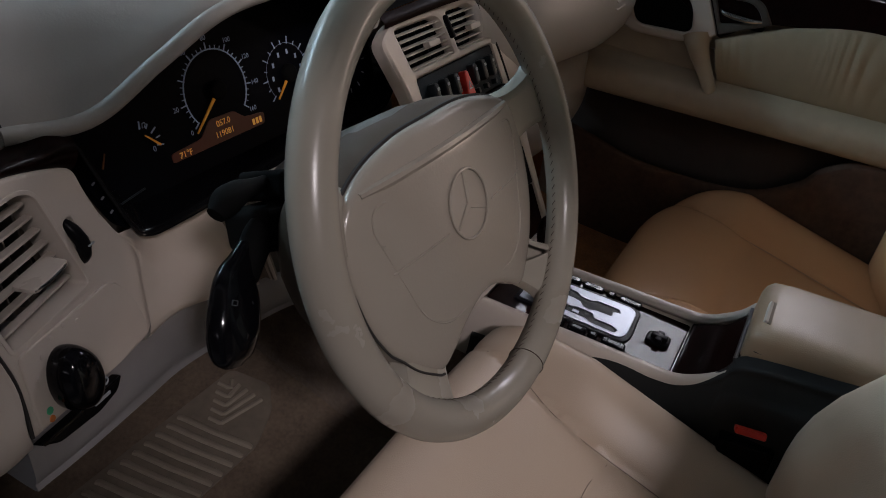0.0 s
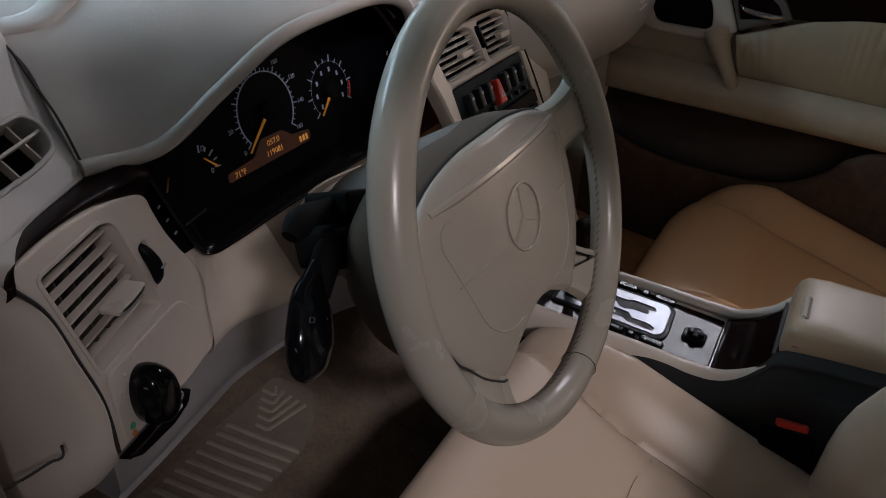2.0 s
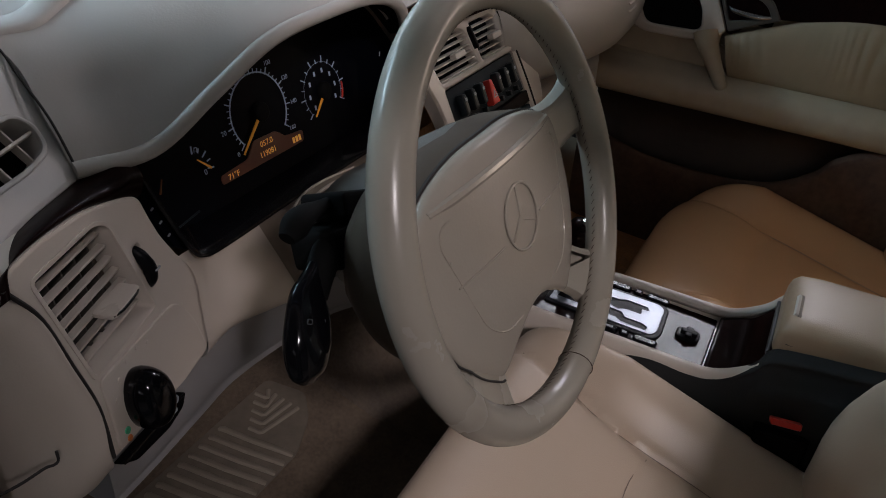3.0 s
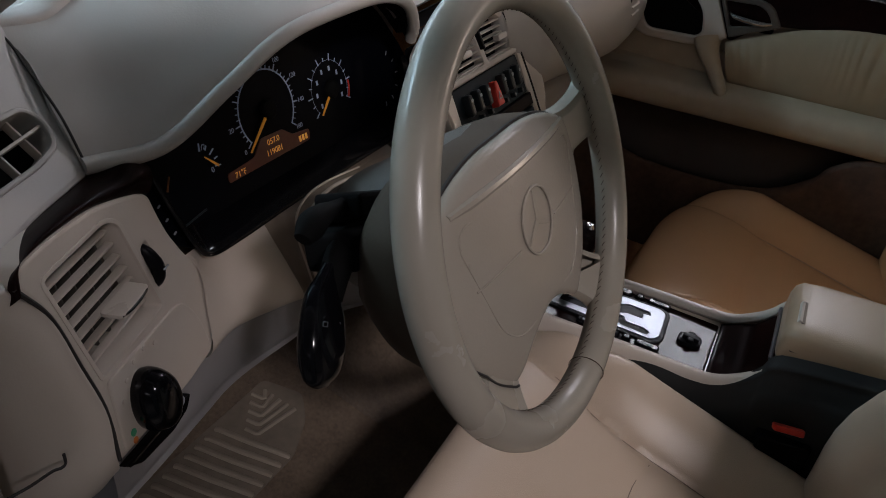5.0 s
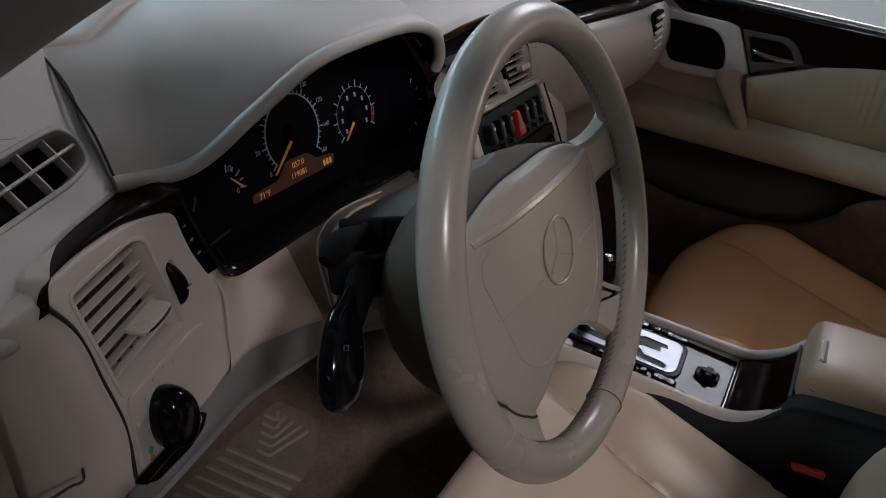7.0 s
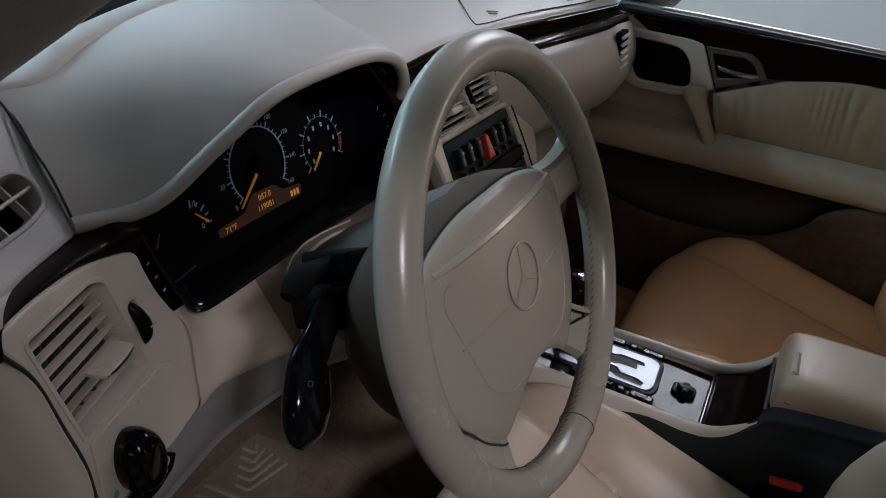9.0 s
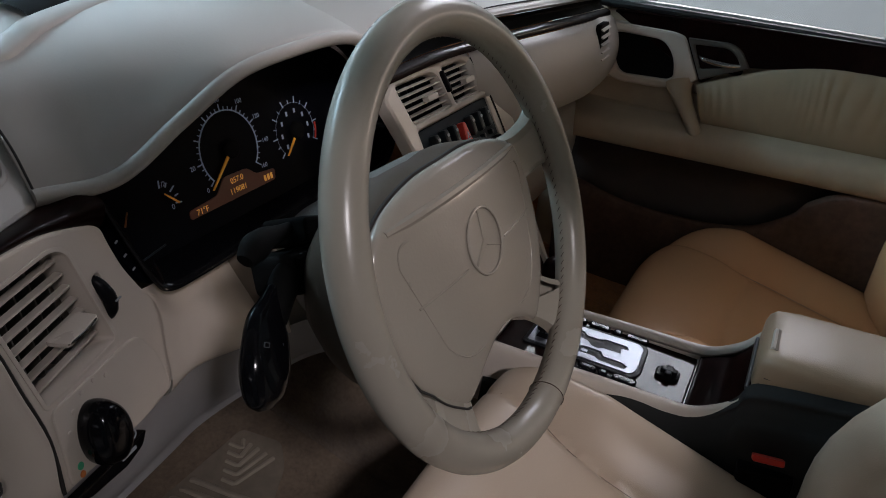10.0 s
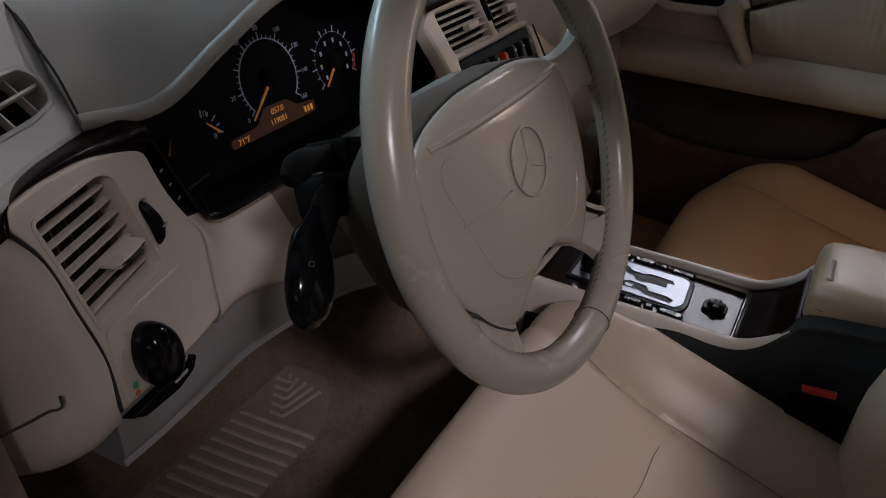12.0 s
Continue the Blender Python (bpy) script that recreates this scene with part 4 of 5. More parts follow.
part("needle", plate(at(K, -0.146, -0.024) @ pose(0, 0, 0, 0, 0, 62), [Vector(p) for p in ((0, -0.0007), (0.015, -0.0004), (0.015, 0.0004), (0, 0.0007))], 0.003, 0.0046, 0.0003), "dim_amber", clu, "orange temperature needle")
for k in range(3):
    part("fuel_tick", box(K, -0.158 + 0.004 * k, -0.034 - 0.016 * k, 0.004, 0.0018, 0.0004, 0.0012, 0.0003, 0.0001, turn=30), "mark", clu)
for k in range(6):
    a = radians(60 - 30 * k)
    part("clock_tick", box(at(K, 0.235, -0.02) @ pose(0, 0, 0, 0, 0, 60 - 30 * k), 0.035, 0, 0.006, 0.0014, 0.0004, 0.0012, 0.0003, 0.0001), "mark", clu)
lcd = part("display", plate(K, rpoly([(-0.068, -0.048), (0.068, -0.047), (0.070, -0.034), (0.040, -0.031), (0.026, -0.020), (-0.010, -0.019), (-0.026, -0.035), (-0.068, -0.038)], 0.004), 0.0, 0.0010, 0.0003), "lcd", clu, "amber-lit display panel")
text("digits", "71°F", at(K, -0.050, -0.0435, 0.0011), 0.0092, "lcdtext", lcd)
text("digits", "057.0", at(K, 0.008, -0.0270, 0.0011), 0.0092, "lcdtext", lcd)
text("digits", "119081", at(K, 0.007, -0.0385, 0.0011), 0.0092, "lcdtext", lcd)
for k in range(3):
    part("digit_bar", box(K, 0.051 + 0.0055 * k, -0.0405, 0.0036, 0.007, 0.001, 0.0014, 0.0005, 0.0001), "lcdtext", lcd)
part("reset_stem", tube([K @ Vector((-0.150, -0.057, 0.018)), K @ Vector((-0.118, -0.053, 0.016))], 0.0010, 6), "switch", clu)

# ---- centre panel with vents and switches ----
cen = thing("centre_stack", (0.39, 0.25, 0.7), "beige centre stack with twin vents, black switches and red hazard button", "centre stack")
outer = rpoly([(-0.150, 0.090), (-0.118, 0.109), (0.090, 0.110), (0.126, 0.098), (0.190, 0.01), (0.192, -0.045), (0.160, -0.10), (0.145, -0.30), (-0.13, -0.30), (-0.125, 0.0)], [0.012, 0.02, 0.02, 0.03, 0.05, 0.02, 0.02, 0.01, 0.01, 0.03])
vh = [rpoly([(-0.112, 0.098), (-0.015, 0.098), (0.000, 0.090), (0.012, 0.042), (-0.098, 0.042)], [0.006, 0.010, 0.010, 0.006, 0.006]),
      rpoly([(0.018, 0.098), (0.082, 0.098), (0.098, 0.090), (0.118, 0.042), (0.026, 0.042)], [0.006, 0.010, 0.012, 0.006, 0.006])]
bay = rpoly([(-0.096, 0.030), (0.120, 0.030), (0.138, -0.29), (-0.098, -0.29)], 0.004)
part("centre_frame", plate(S, outer, -0.018, 0.0, 0.007, [*vh, bay]), "panel", cen, "smooth beige surround")
part("centre_frame_edge", tube([S @ Vector(p) for p in ((0.106, 0.096, 0.001), (0.128, 0.040, 0.001), (0.138, -0.02, 0.001), (0.142, -0.09, 0.001))], 0.0016, 6, n=14), "seam", cen)
for hole, x0, x1 in ((vh[0], -0.110, 0.006), (vh[1], 0.020, 0.112)):
    # back plate and vanes coloured dark for the shade inside the vent
    vt = part("air_vent", plate(S, inset(hole, -0.005), -0.042, -0.034, 0.001), "matte", cen, "beige slatted centre air vent")
    for k in range(6):
        v = 0.0905 - 0.0095 * k
        F = S @ Matrix.Translation(((x0 + x1) / 2 + 0.0025 * k, v, -0.006)) @ pose(0, 0, 0, -74, 0, 0)
        part("slat", box(F, 0, 0.002, x1 - x0 - 0.004, 0.0085, -0.0008, 0.0008, 0.001, 0.0006), "slat", vt)
    for k in range(6):
        part("vane", box(S, x0 + 0.012 + (x1 - x0 - 0.02) / 5 * k, 0.070, 0.0016, 0.052, -0.033, -0.022, 0.0005, 0.0004), "switch", vt)
    part("vent_tab", box(at(S, (x0 + x1) / 2 + 0.008, 0.066, 0.002), 0, 0, 0.030, 0.009, -0.004, 0.006, 0.003, 0.002), "slat", vt)
part("vent_wheel", box(at(S, 0.0105, 0.078, 0.0), 0, 0, 0.006, 0.034, -0.004, 0.006, 0.003, 0.002, turn=12), "black", cen, "small black dial wheel")
part("switch_facia", plate(S, rpoly([(-0.095, 0.029), (0.119, 0.029), (0.126, -0.034), (-0.096, -0.034)], 0.003), -0.02, -0.004, 0.001), "facia", cen, "dark grey switch strip")
for k in range(7):
    x = -0.070 + 0.0275 * k
    if k == 3:
        hz = part("hazard_switch", plate(at(S, x, -0.004), rpoly([(-0.012, -0.020), (0.012, -0.020), (0.0045, 0.017), (-0.0045, 0.017)], 0.003), -0.004, 0.008, 0.003), "red", cen, "red hazard warning switch")
        part("symbol", plate(at(S, x, -0.008, 0.0081), [Vector(p) for p in ((-0.006, -0.006), (0.006, -0.006), (0, 0.006))], 0, 0.0005, 0.0001, [[Vector(p) for p in ((-0.0035, -0.0045), (0.0035, -0.0045), (0, 0.0025))]]), "mark", hz)
    else:
        sw = part("rocker_switch", box(at(S, x, 0.001), 0, 0, 0.0135, 0.031, -0.004, 0.008, 0.005, 0.004), "switch", cen, "black rocker switch")
        part("symbol", box(at(S, x, 0.008, 0.0088), 0, 0, 0.006, 0.004, 0, 0.0006, 0.0005, 0.0001), "mark", sw)
        part("button", box(at(S, x + 0.002, -0.024), 0, 0, 0.006, 0.008, -0.004, 0.004, 0.002, 0.001), "switch", sw)
part("wood_strip", box(S, 0.016, -0.046, 0.226, 0.020, -0.02, 0.0, 0.002, 0.002), "wood", cen, "glossy dark wood strip")
rad = part("radio", box(S, 0.018, -0.098, 0.226, 0.078, -0.02, -0.002, 0.004, 0.002), "facia", cen, "dark radio with blue-lit buttons")
for r in range(3):
    for k in range(9):
        part("button", box(S, -0.080 + 0.0235 * k, -0.072 - 0.020 * r, 0.018, 0.011, -0.002, 0.003, 0.002, 0.001), "switch", rad)
part("climate_unit", box(S, 0.02, -0.175, 0.226, 0.066, -0.02, -0.002, 0.004, 0.002), "black", cen, "black climate control panel")
part("stack_wood", box(S, 0.02, -0.25, 0.226, 0.08, -0.03, -0.004, 0.004, 0.002), "wood", cen, "glossy dark wood cover")

# ---- passenger side of the dashboard ----
pas = thing("passenger_dash", (0.8, 0.3, 0.6), "rounded beige dashboard front before the passenger seat", "dashboard")
bulge = []
for x, y, z, s in ((0.50, 0.285, 0.872, 0.8), (0.555, 0.262, 0.872, 0.9), (0.62, 0.236, 0.876, 1.0), (0.84, 0.200, 0.875, 1.0), (0.95, 0.202, 0.871, 0.98), (1.05, 0.212, 0.866, 0.95)):
    bulge.append([(x, y, z), (x, y - 0.020 * s, z - 0.014), (x, y - 0.038 * s, z - 0.06), (x, y - 0.034 * s, z - 0.11), (x, y - 0.008, z - 0.150), (x, y + 0.05, z - 0.165), (x, y + 0.06, z - 0.19), (x, y + 0.03, z - 0.22), (x, y + 0.03, z - 0.33), (x, y + 0.08, z - 0.42), (x, y + 0.2, z - 0.45)])
part("dash_front", loft(bulge, 50, 30), "dash", pas, "smooth beige padded front over the glove box", sharp=80)
part("front_end", tube([Vector(p) + Vector((0.0, 0.01, -0.01)) for p in bulge[0][:6]], 0.012, 10, n=20), "dash", pas)
rv = part("end_vent", plate(fr((0.890, 0.1665, 0.836), (0.95, 0.03, 0), (0, 0.12, 1)), rrect(0, 0, 0.060, 0.075, 0.008), -0.01, 0.0006, 0.001), "matte", pas, "slatted end air vent")
for k in range(5):
    part("slat", box(fr((0.890, 0.1665, 0.836), (0.95, 0.03, 0), (0, 0.12, 1)) @ Matrix.Translation((0, 0.028 - 0.014 * k, 0.002)) @ pose(0, 0, 0, -55, 0, 0), 0, 0, 0.056, 0.008, -0.001, 0.001, 0.001, 0.0006), "slat", rv)

# ---- centre console ----
con = thing("centre_console", (0.37, -0.15, 0.40), "beige centre console with glossy wood plate and gear gate", "centre console")


def top_z(y):
    """Height of the console's top along the car."""
    pts = [(-0.42, 0.60), (-0.262, 0.574), (-0.225, 0.528), (-0.185, 0.508), (-0.05, 0.505), (0.06, 0.500), (0.14, 0.50)]
    for (a, za), (b, zb) in zip(pts, pts[1:]):
        if y <= b:
            return za + (zb - za) * max(0, (y - a)) / (b - a)
    return pts[-1][1]


rows = []
for y in (0.16, 0.10, 0.02, -0.06, -0.12, -0.165, -0.19, -0.21, -0.235, -0.26, -0.30, -0.42):
    z = top_z(y)
    rows.append([(0.262, y, 0.30), (0.272, y, z - 0.060), (0.278, y, z - 0.020), (0.286, y, z + 0.004), (0.297, y, z + 0.006), (0.303, y, z - 0.001), (0.303, y, z - 0.012), (0.435, y, z - 0.012), (0.437, y, z - 0.001), (0.443, y, z + 0.006), (0.454, y, z + 0.004), (0.464, y, z - 0.020), (0.478, y, z - 0.075), (0.49, y, 0.30)])
part("console_body", loft(rows, 80, 60), "panel", con, "beige console frame", sharp=50)
fall_of = lambda y: 0.042 * max(0.0, min(1.0, (y + 0.10) / 0.14))  # noqa: E731
sidew = [[(0.250, y, 0.30), (0.262 - 0.1 * d, y, h - 0.065), (0.2735 - 0.15 * d, y, h - 0.024), (0.2805 - 0.2 * d, y, h - 0.005), (0.2812 + 0.001 * e + 0.2 * d, y, h - 0.0045 + 0.0105 * e), (0.2818 + 0.021 * e + 0.3 * d, y, h - 0.004 + 0.015 * e)] for y, e, d, h in ((y, e, fall_of(y), top_z(y) - fall_of(y)) for y, e in ((0.10, 0), (0.0, 0), (-0.1, 0), (-0.16, 0), (-0.19, 0.1), (-0.215, 0.35), (-0.24, 0.8), (-0.26, 1.0), (-0.35, 1.0), (-0.45, 1.0), (-0.7, 1.0)))]
part("console_side", loft(sidew, 24, 60), "console", con, "dark grey-brown console side")
P = fr((0.370, -0.055, 0.4985), (1, 0, 0), (0, 1, 0.01))
deck = rrect(0, 0.015, 0.134, 0.280, 0.004)
part("wood_plate", plate(P, deck, -0.01, 0.0, 0.002), "lacquer", con, "glossy dark wood console plate")
gate = part("gear_gate", plate(P, rpoly([(-0.041, -0.050), (-0.024, -0.0585), (0.043, -0.0545), (0.0525, -0.040), (0.045, 0.12), (-0.044, 0.12)], [0.012, 0.012, 0.012, 0.012, 0.006, 0.006]), 0.0, 0.0035, 0.0015), "black", con, "black frame of the gear gate")
slot_a = rpoly([(0.029, 0.105), (0.029, 0.044), (0.0215, 0.037), (0.0215, 0.018), (0.0275, 0.010), (0.028, -0.024), (0.020, -0.028), (0.0185, -0.017), (0.006, -0.019), (0.0045, 0.006), (0.0, 0.014), (0.001, 0.024), (0.010, 0.032), (0.0125, 0.044), (0.0125, 0.105)], 0.0016)
slot_b = rpoly([(-0.009, 0.105), (-0.010, 0.038), (-0.006, 0.032), (-0.006, 0.007), (-0.016, 0.001), (-0.015, -0.026), (-0.020, -0.036), (-0.028, -0.034), (-0.0275, 0.004), (-0.0225, 0.012), (-0.0235, 0.105)], 0.0016)
part("gate_plate", plate(P, rpoly([(-0.0345, -0.044), (-0.021, -0.0515), (0.0375, -0.048), (0.0455, -0.038), (0.038, 0.114), (-0.038, 0.114)], [0.009, 0.009, 0.009, 0.009, 0.004, 0.004]), 0.003, 0.0048, 0.0008, [slot_a, slot_b]), "alu", gate, "bright metal gate plate")
for x, y in ((-0.0165, 0.030), (-0.015, 0.052)):
    part("gate_letter", box(P, x, y, 0.007, 0.010, 0.0034, 0.0046, 0.001, 0.0002), "alu", gate)
for x, sizes in ((0.0585, ((0.066, 0.034), (0.028, 0.034), (-0.001, 0.014), (-0.032, 0.036))), (-0.0505, ((0.050, 0.034), (0.014, 0.028), (-0.010, 0.014), (-0.041, 0.036)))):
    for v, ln in sizes:
        b = part("console_button", box(P, x, v, 0.0150, ln, 0.0, 0.006, 0.0068, 0.0028), "gloss", con, "oblong black console button")
        part("symbol", box(P, x, v, 0.0045, ln * 0.45, 0.0059, 0.0065, 0.0010, 0.0003), "mark", b)
ks = part("mirror_switch", plate(P, rrect(0.0, -0.092, 0.026, 0.034, 0.008), 0.0, 0.006, 0.002), "black", con, "black mirror adjuster knob")
part("mirror_knob", box(P, 0.0, -0.093, 0.010, 0.024, 0.006, 0.0125, 0.003, 0.002), "black", ks)
part("mirror_knob", box(P, 0.0, -0.093, 0.024, 0.010, 0.006, 0.0120, 0.003, 0.002), "black", ks)
ash = []
for y in (-0.1815, -0.183, -0.187, -0.20, -0.212, -0.225, -0.24, -0.252, -0.260):
    z = top_z(y) - 0.007 + (0.003 if y < -0.182 else 0)
    ash.append([(0.304, y, z), (0.32, y, z + 0.001), (0.37, y, z + 0.002), (0.42, y, z + 0.001), (0.436, y, z)])
part("tray_lid", loft(ash, 16, 30), "trim", con, "glossy dark wood roller lid of the console tray")
part("lid_edge", tube([(0.307, -0.2468, 0.566), (0.37, -0.2468, 0.568), (0.433, -0.2468, 0.566)], 0.0026, 8), "alu", con)

shift = thing("gear_selector", (0.372, 0.05, 0.50), "dark wood and chrome gear selector knob", "gear lever")
part("lever", tube([(0.372, 0.045, 0.495), (0.372, 0.045, 0.54), (0.372, 0.042, 0.585)], [0.013, 0.009, 0.012], 14, n=10), "black", shift)
part("knob", tube([(0.372, 0.044, 0.57), (0.372, 0.042, 0.59), (0.372, 0.040, 0.612), (0.372, 0.038, 0.624), (0.372, 0.037, 0.628)], [0.012, 0.020, 0.023, 0.019, 0.006], 20, n=18), "wood", shift)
part("knob_cap", tube([(0.372, 0.037, 0.626), (0.372, 0.037, 0.632)], [0.008, 0.005], 18), "chrome", shift)

arm = thing("armrest", (0.375, -0.45, 0.56), "beige leather centre armrest with a small front latch", "armrest")
rows = []
for y, z0, z1, w in ((-0.249, 0.572, 0.604, 0.061), (-0.252, 0.566, 0.614, 0.066), (-0.260, 0.562, 0.621, 0.070), (-0.285, 0.560, 0.625, 0.0715), (-0.35, 0.560, 0.627, 0.072), (-0.50, 0.560, 0.632, 0.073), (-0.70, 0.560, 0.632, 0.073), (-0.72, 0.58, 0.63, 0.065)):
    c = 0.372
    ring = []
    for k in range(48):
        a = 2 * math.pi * (k + 0.5) / 48
        q = lambda v: math.copysign(abs(v) ** 0.36, v)  # noqa: E731
        ring.append(Vector((c + w * q(math.cos(a)), y, (z0 + z1) / 2 + (z1 - z0) / 2 * q(math.sin(a)))))
    rows.append(ring)
bm = grid(rows, True, True)
bmesh.ops.recalc_face_normals(bm, faces=bm.faces)
part("cushion", bm, "leather_a", arm, sharp=60)
part("latch_gap", box(fr((0.352, -0.266, 0.6208), (1, 0, 0), (0, 0.9, 0.25)), 0, 0, 0.052, 0.005, -0.004, 0.002, 0.002, 0.0008), "stitch", arm)
part("latch", box(fr((0.352, -0.262, 0.6205), (1, 0, 0), (0, 0.9, 0.35)), 0, 0, 0.048, 0.005, -0.004, 0.0035, 0.002, 0.001), "panel", arm, "small beige latch")
part("lid_gap", tube([(0.303, -0.262, 0.592), (0.301, -0.40, 0.592), (0.301, -0.70, 0.592)], 0.0015, 6, n=10), "seam", arm)

# ---- seats ----
def bump(q):
    """A smooth rise and fall between 0 and 1 with its crest past the middle."""
    return math.sin(math.pi * max(0.0, min(1.0, q)) ** 1.15) ** 0.8


def cushion_rows(cx, w, y0, y1, zf, zr, bol, nose, fall, corner, cross, us):
    """Rows of points over a seat cushion from its front to its rear: a plain nose, side bolsters that start at slanting seams, and a cross seam behind the nose."""
    rows = []
    n, m = 64, 97
    for i in range(n):
        f = (i / (n - 1)) ** 1.15
        e = min(1, f / nose)
        drop = fall * (1 - math.sqrt(max(0, 1 - (1 - e) ** 2)))
        g = min(1, f / cross)
        u0 = us[0] + (us[1] - us[0]) * (1 - (1 - g) ** 1.6)
        b = bol * min(1, f / 0.30) ** 0.7
        r = []
        for j in range(m):
            u = -1 + 2 * j / (m - 1)
            v = abs(u)
            z = -0.010 * (1 - (v / 0.62) ** 2) * min(1, f / 0.5) if v < 0.62 else 0.0
            if v > u0:
                z += b * bump((v - u0) / (1.12 - u0))
            z -= 0.0055 * math.exp(-((v - u0) / 0.016) ** 2)
            if v < u0:
                z -= 0.0050 * math.exp(-((f - cross - 0.03 * (v / u0) ** 2) / 0.012) ** 2) - 0.003 * math.exp(-((f - cross + 0.10) / 0.09) ** 2)
            z -= 0.030 * max(0, (v - 0.93) / 0.07) ** 2
            r.append(Vector((cx + u * w, y0 + (y1 - y0) * f - corner * v ** 4 * (1 - f) ** 1.5, zf + (zr - zf) * f + z - drop)))
        side = [Vector((cx + s * w * 1.005, p.y, p.z - d)) for s, p, d in ((-1, r[0], 0.03), (-1, r[0], 0.12))]
        far = [Vector((cx + s * w * 1.005, p.y, p.z - d)) for s, p, d in ((1, r[-1], 0.03), (1, r[-1], 0.12))]
        rows.append([side[1], side[0], *r, *far])
    first = [Vector((p.x, p.y + 0.010, min(p.z, zf - fall - 0.03))) for p in rows[0]]
    low = [Vector((p.x, p.y - 0.004, min(p.z, zf - 0.16))) for p in rows[0]]
    return [low, first, *rows]


def seat(cx, material, label, y0, y1, zf, zr, bol, nose=0.16, fall=0.055, corner=0.015, recline=0.0, cross=0.40, us=(0.80, 0.62)):
    ob = thing("car_seat", (cx, (y0 + y1) / 2, 0.25), label, "car seat", group="front seats")
    rows = cushion_rows(cx, 0.265, y0, y1, zf, zr, bol, nose, fall, corner, cross, us)
    bm = grid(rows)
    bmesh.ops.recalc_face_normals(bm, faces=bm.faces)
    part("seat_cushion", bm, material, ob, "leather cushion with raised side bolsters and sunken seams", sharp=80)

    def on(u, f):
        """A point of the cushion's skin."""
        i = 2 + min(63, max(0, round((f ** (1 / 1.15)) * 63)))
        return rows[i][2 + round((u + 1) / 2 * 96)] + Vector((0, 0, 0.0008))

    for s in (-1, 1):
        line = []
        for k in range(26):
            f = 0.05 + 0.93 * k / 25
            g = min(1, f / cross)
            line.append(on(s * (us[0] + (us[1] - us[0]) * (1 - (1 - g) ** 1.6)), f))
        part("bolster_seam", tube(spline(line[::3], 40), 0.0006, 6), "stitch", ob)
    if material == "leather":
        part("cross_seam", tube(spline([on(us[1] * q, cross + 0.03 * q * q) for q in (-0.96, -0.7, -0.35, 0, 0.35, 0.7, 0.96)], 30), 0.0006, 6), "stitch", ob)
    part("seat_base", plate(fr((cx, (y0 + y1) / 2, 0.3), (1, 0, 0), (0, 1, 0)), rrect(0, -0.02, 0.48, 0.42, 0.03), -0.07, 0.05, 0.01), "console", ob, "dark seat base")
    back = []
    for z, y, w, d in ((zr - 0.02, y1 + 0.02, 0.25, 0.10), (zr + 0.10, y1 + 0.02, 0.265, 0.12), (zr + 0.26, y1 - 0.005, 0.268, 0.13), (zr + 0.52, y1 - 0.15, 0.255, 0.11), (zr + 0.66, y1 - 0.20, 0.24, 0.09), (zr + 0.73, y1 - 0.225, 0.20, 0.05)):
        back.append([Vector((cx + w * u, y - recline + d * v, z)) for u, v in ((-1, -0.6), (-1.02, 0.0), (-0.93, 0.55), (-0.75, 0.45), (-0.6, 0.12), (-0.2, 0.0), (0.2, 0.0), (0.6, 0.12), (0.75, 0.45), (0.93, 0.55), (1.02, 0.0), (1, -0.6), (0.5, -0.9), (-0.5, -0.9))])
    part("backrest", loft(back, 60, 26, closed=True), material, ob, "leather backrest with side bolsters", sharp=80)
    return ob


seat(0.0, "leather", "beige leather driver's seat with raised bolsters", 0.078, -0.47, 0.520, 0.361, 0.052, corner=0.012, recline=-0.045)
seat(0.745, "leather_p", "leather passenger seat, its shaded look put into a tan colour", 0.005, -0.52, 0.470, 0.345, 0.045, 0.34, 0.10, 0.06, us=(0.86, 0.60))

bk = thing("belt_buckle", (0.262, -0.30, 0.40), "black seat-belt buckle with a red release button", "seat belt buckle")
B = fr((0.258, -0.293, 0.470), (0.15, -1, 0.05), (0, 0.25, 1))
part("buckle_body", box(B, 0.004, -0.042, 0.066, 0.13, -0.013, 0.013, 0.006, 0.004), "black", bk)
part("release_button", box(fr((0.246, -0.293, 0.517), (0.15, -1, 0.05), (-0.85, 0, 0.5)), 0, 0, 0.036, 0.017, -0.004, 0.004, 0.003, 0.002), "red", bk, "red release button")

# ---- passenger door ----
door = thing("door_1", (1.08, -0.3, 0.3), "closed passenger door with beige panel, wood strip and pleated leather", "car door", kind="structure")
D = fr((1.06, 0.0, 0.75), (0, -1, 0), (0, 0, 1))
part("door_shell", plate(D, rpoly([(-0.32, -0.50), (1.1, -0.50), (1.1, 0.125), (-0.22, 0.125), (-0.32, 0.09)], 0.03), -0.12, -0.02, 0.008), "doorp", door)
part("window_seal", tube([(1.078, 0.24, 0.883), (1.078, 0.0, 0.882), (1.078, -0.5, 0.872), (1.078, -1.1, 0.86)], 0.008, 8, n=12), "rubber", door)
part("window_trim", tube([(1.092, 0.24, 0.888), (1.092, 0.0, 0.887), (1.092, -0.5, 0.877), (1.092, -1.1, 0.865)], 0.009, 8, n=12), "belt", door, "bright metal window trim")
part("wood_strip", plate(D, rpoly([(-0.205, 0.122), (0.02, 0.130), (0.3, 0.129), (1.08, 0.12), (1.08, 0.02), (0.5, 0.045), (0.22, 0.062), (0.07, 0.045), (0.01, 0.0)], [0.01, 0.02, 0.05, 0.02, 0.02, 0.05, 0.05, 0.02, 0.005]), -0.022, -0.002, 0.004), "trim", door, "glossy dark wood strip along the door")
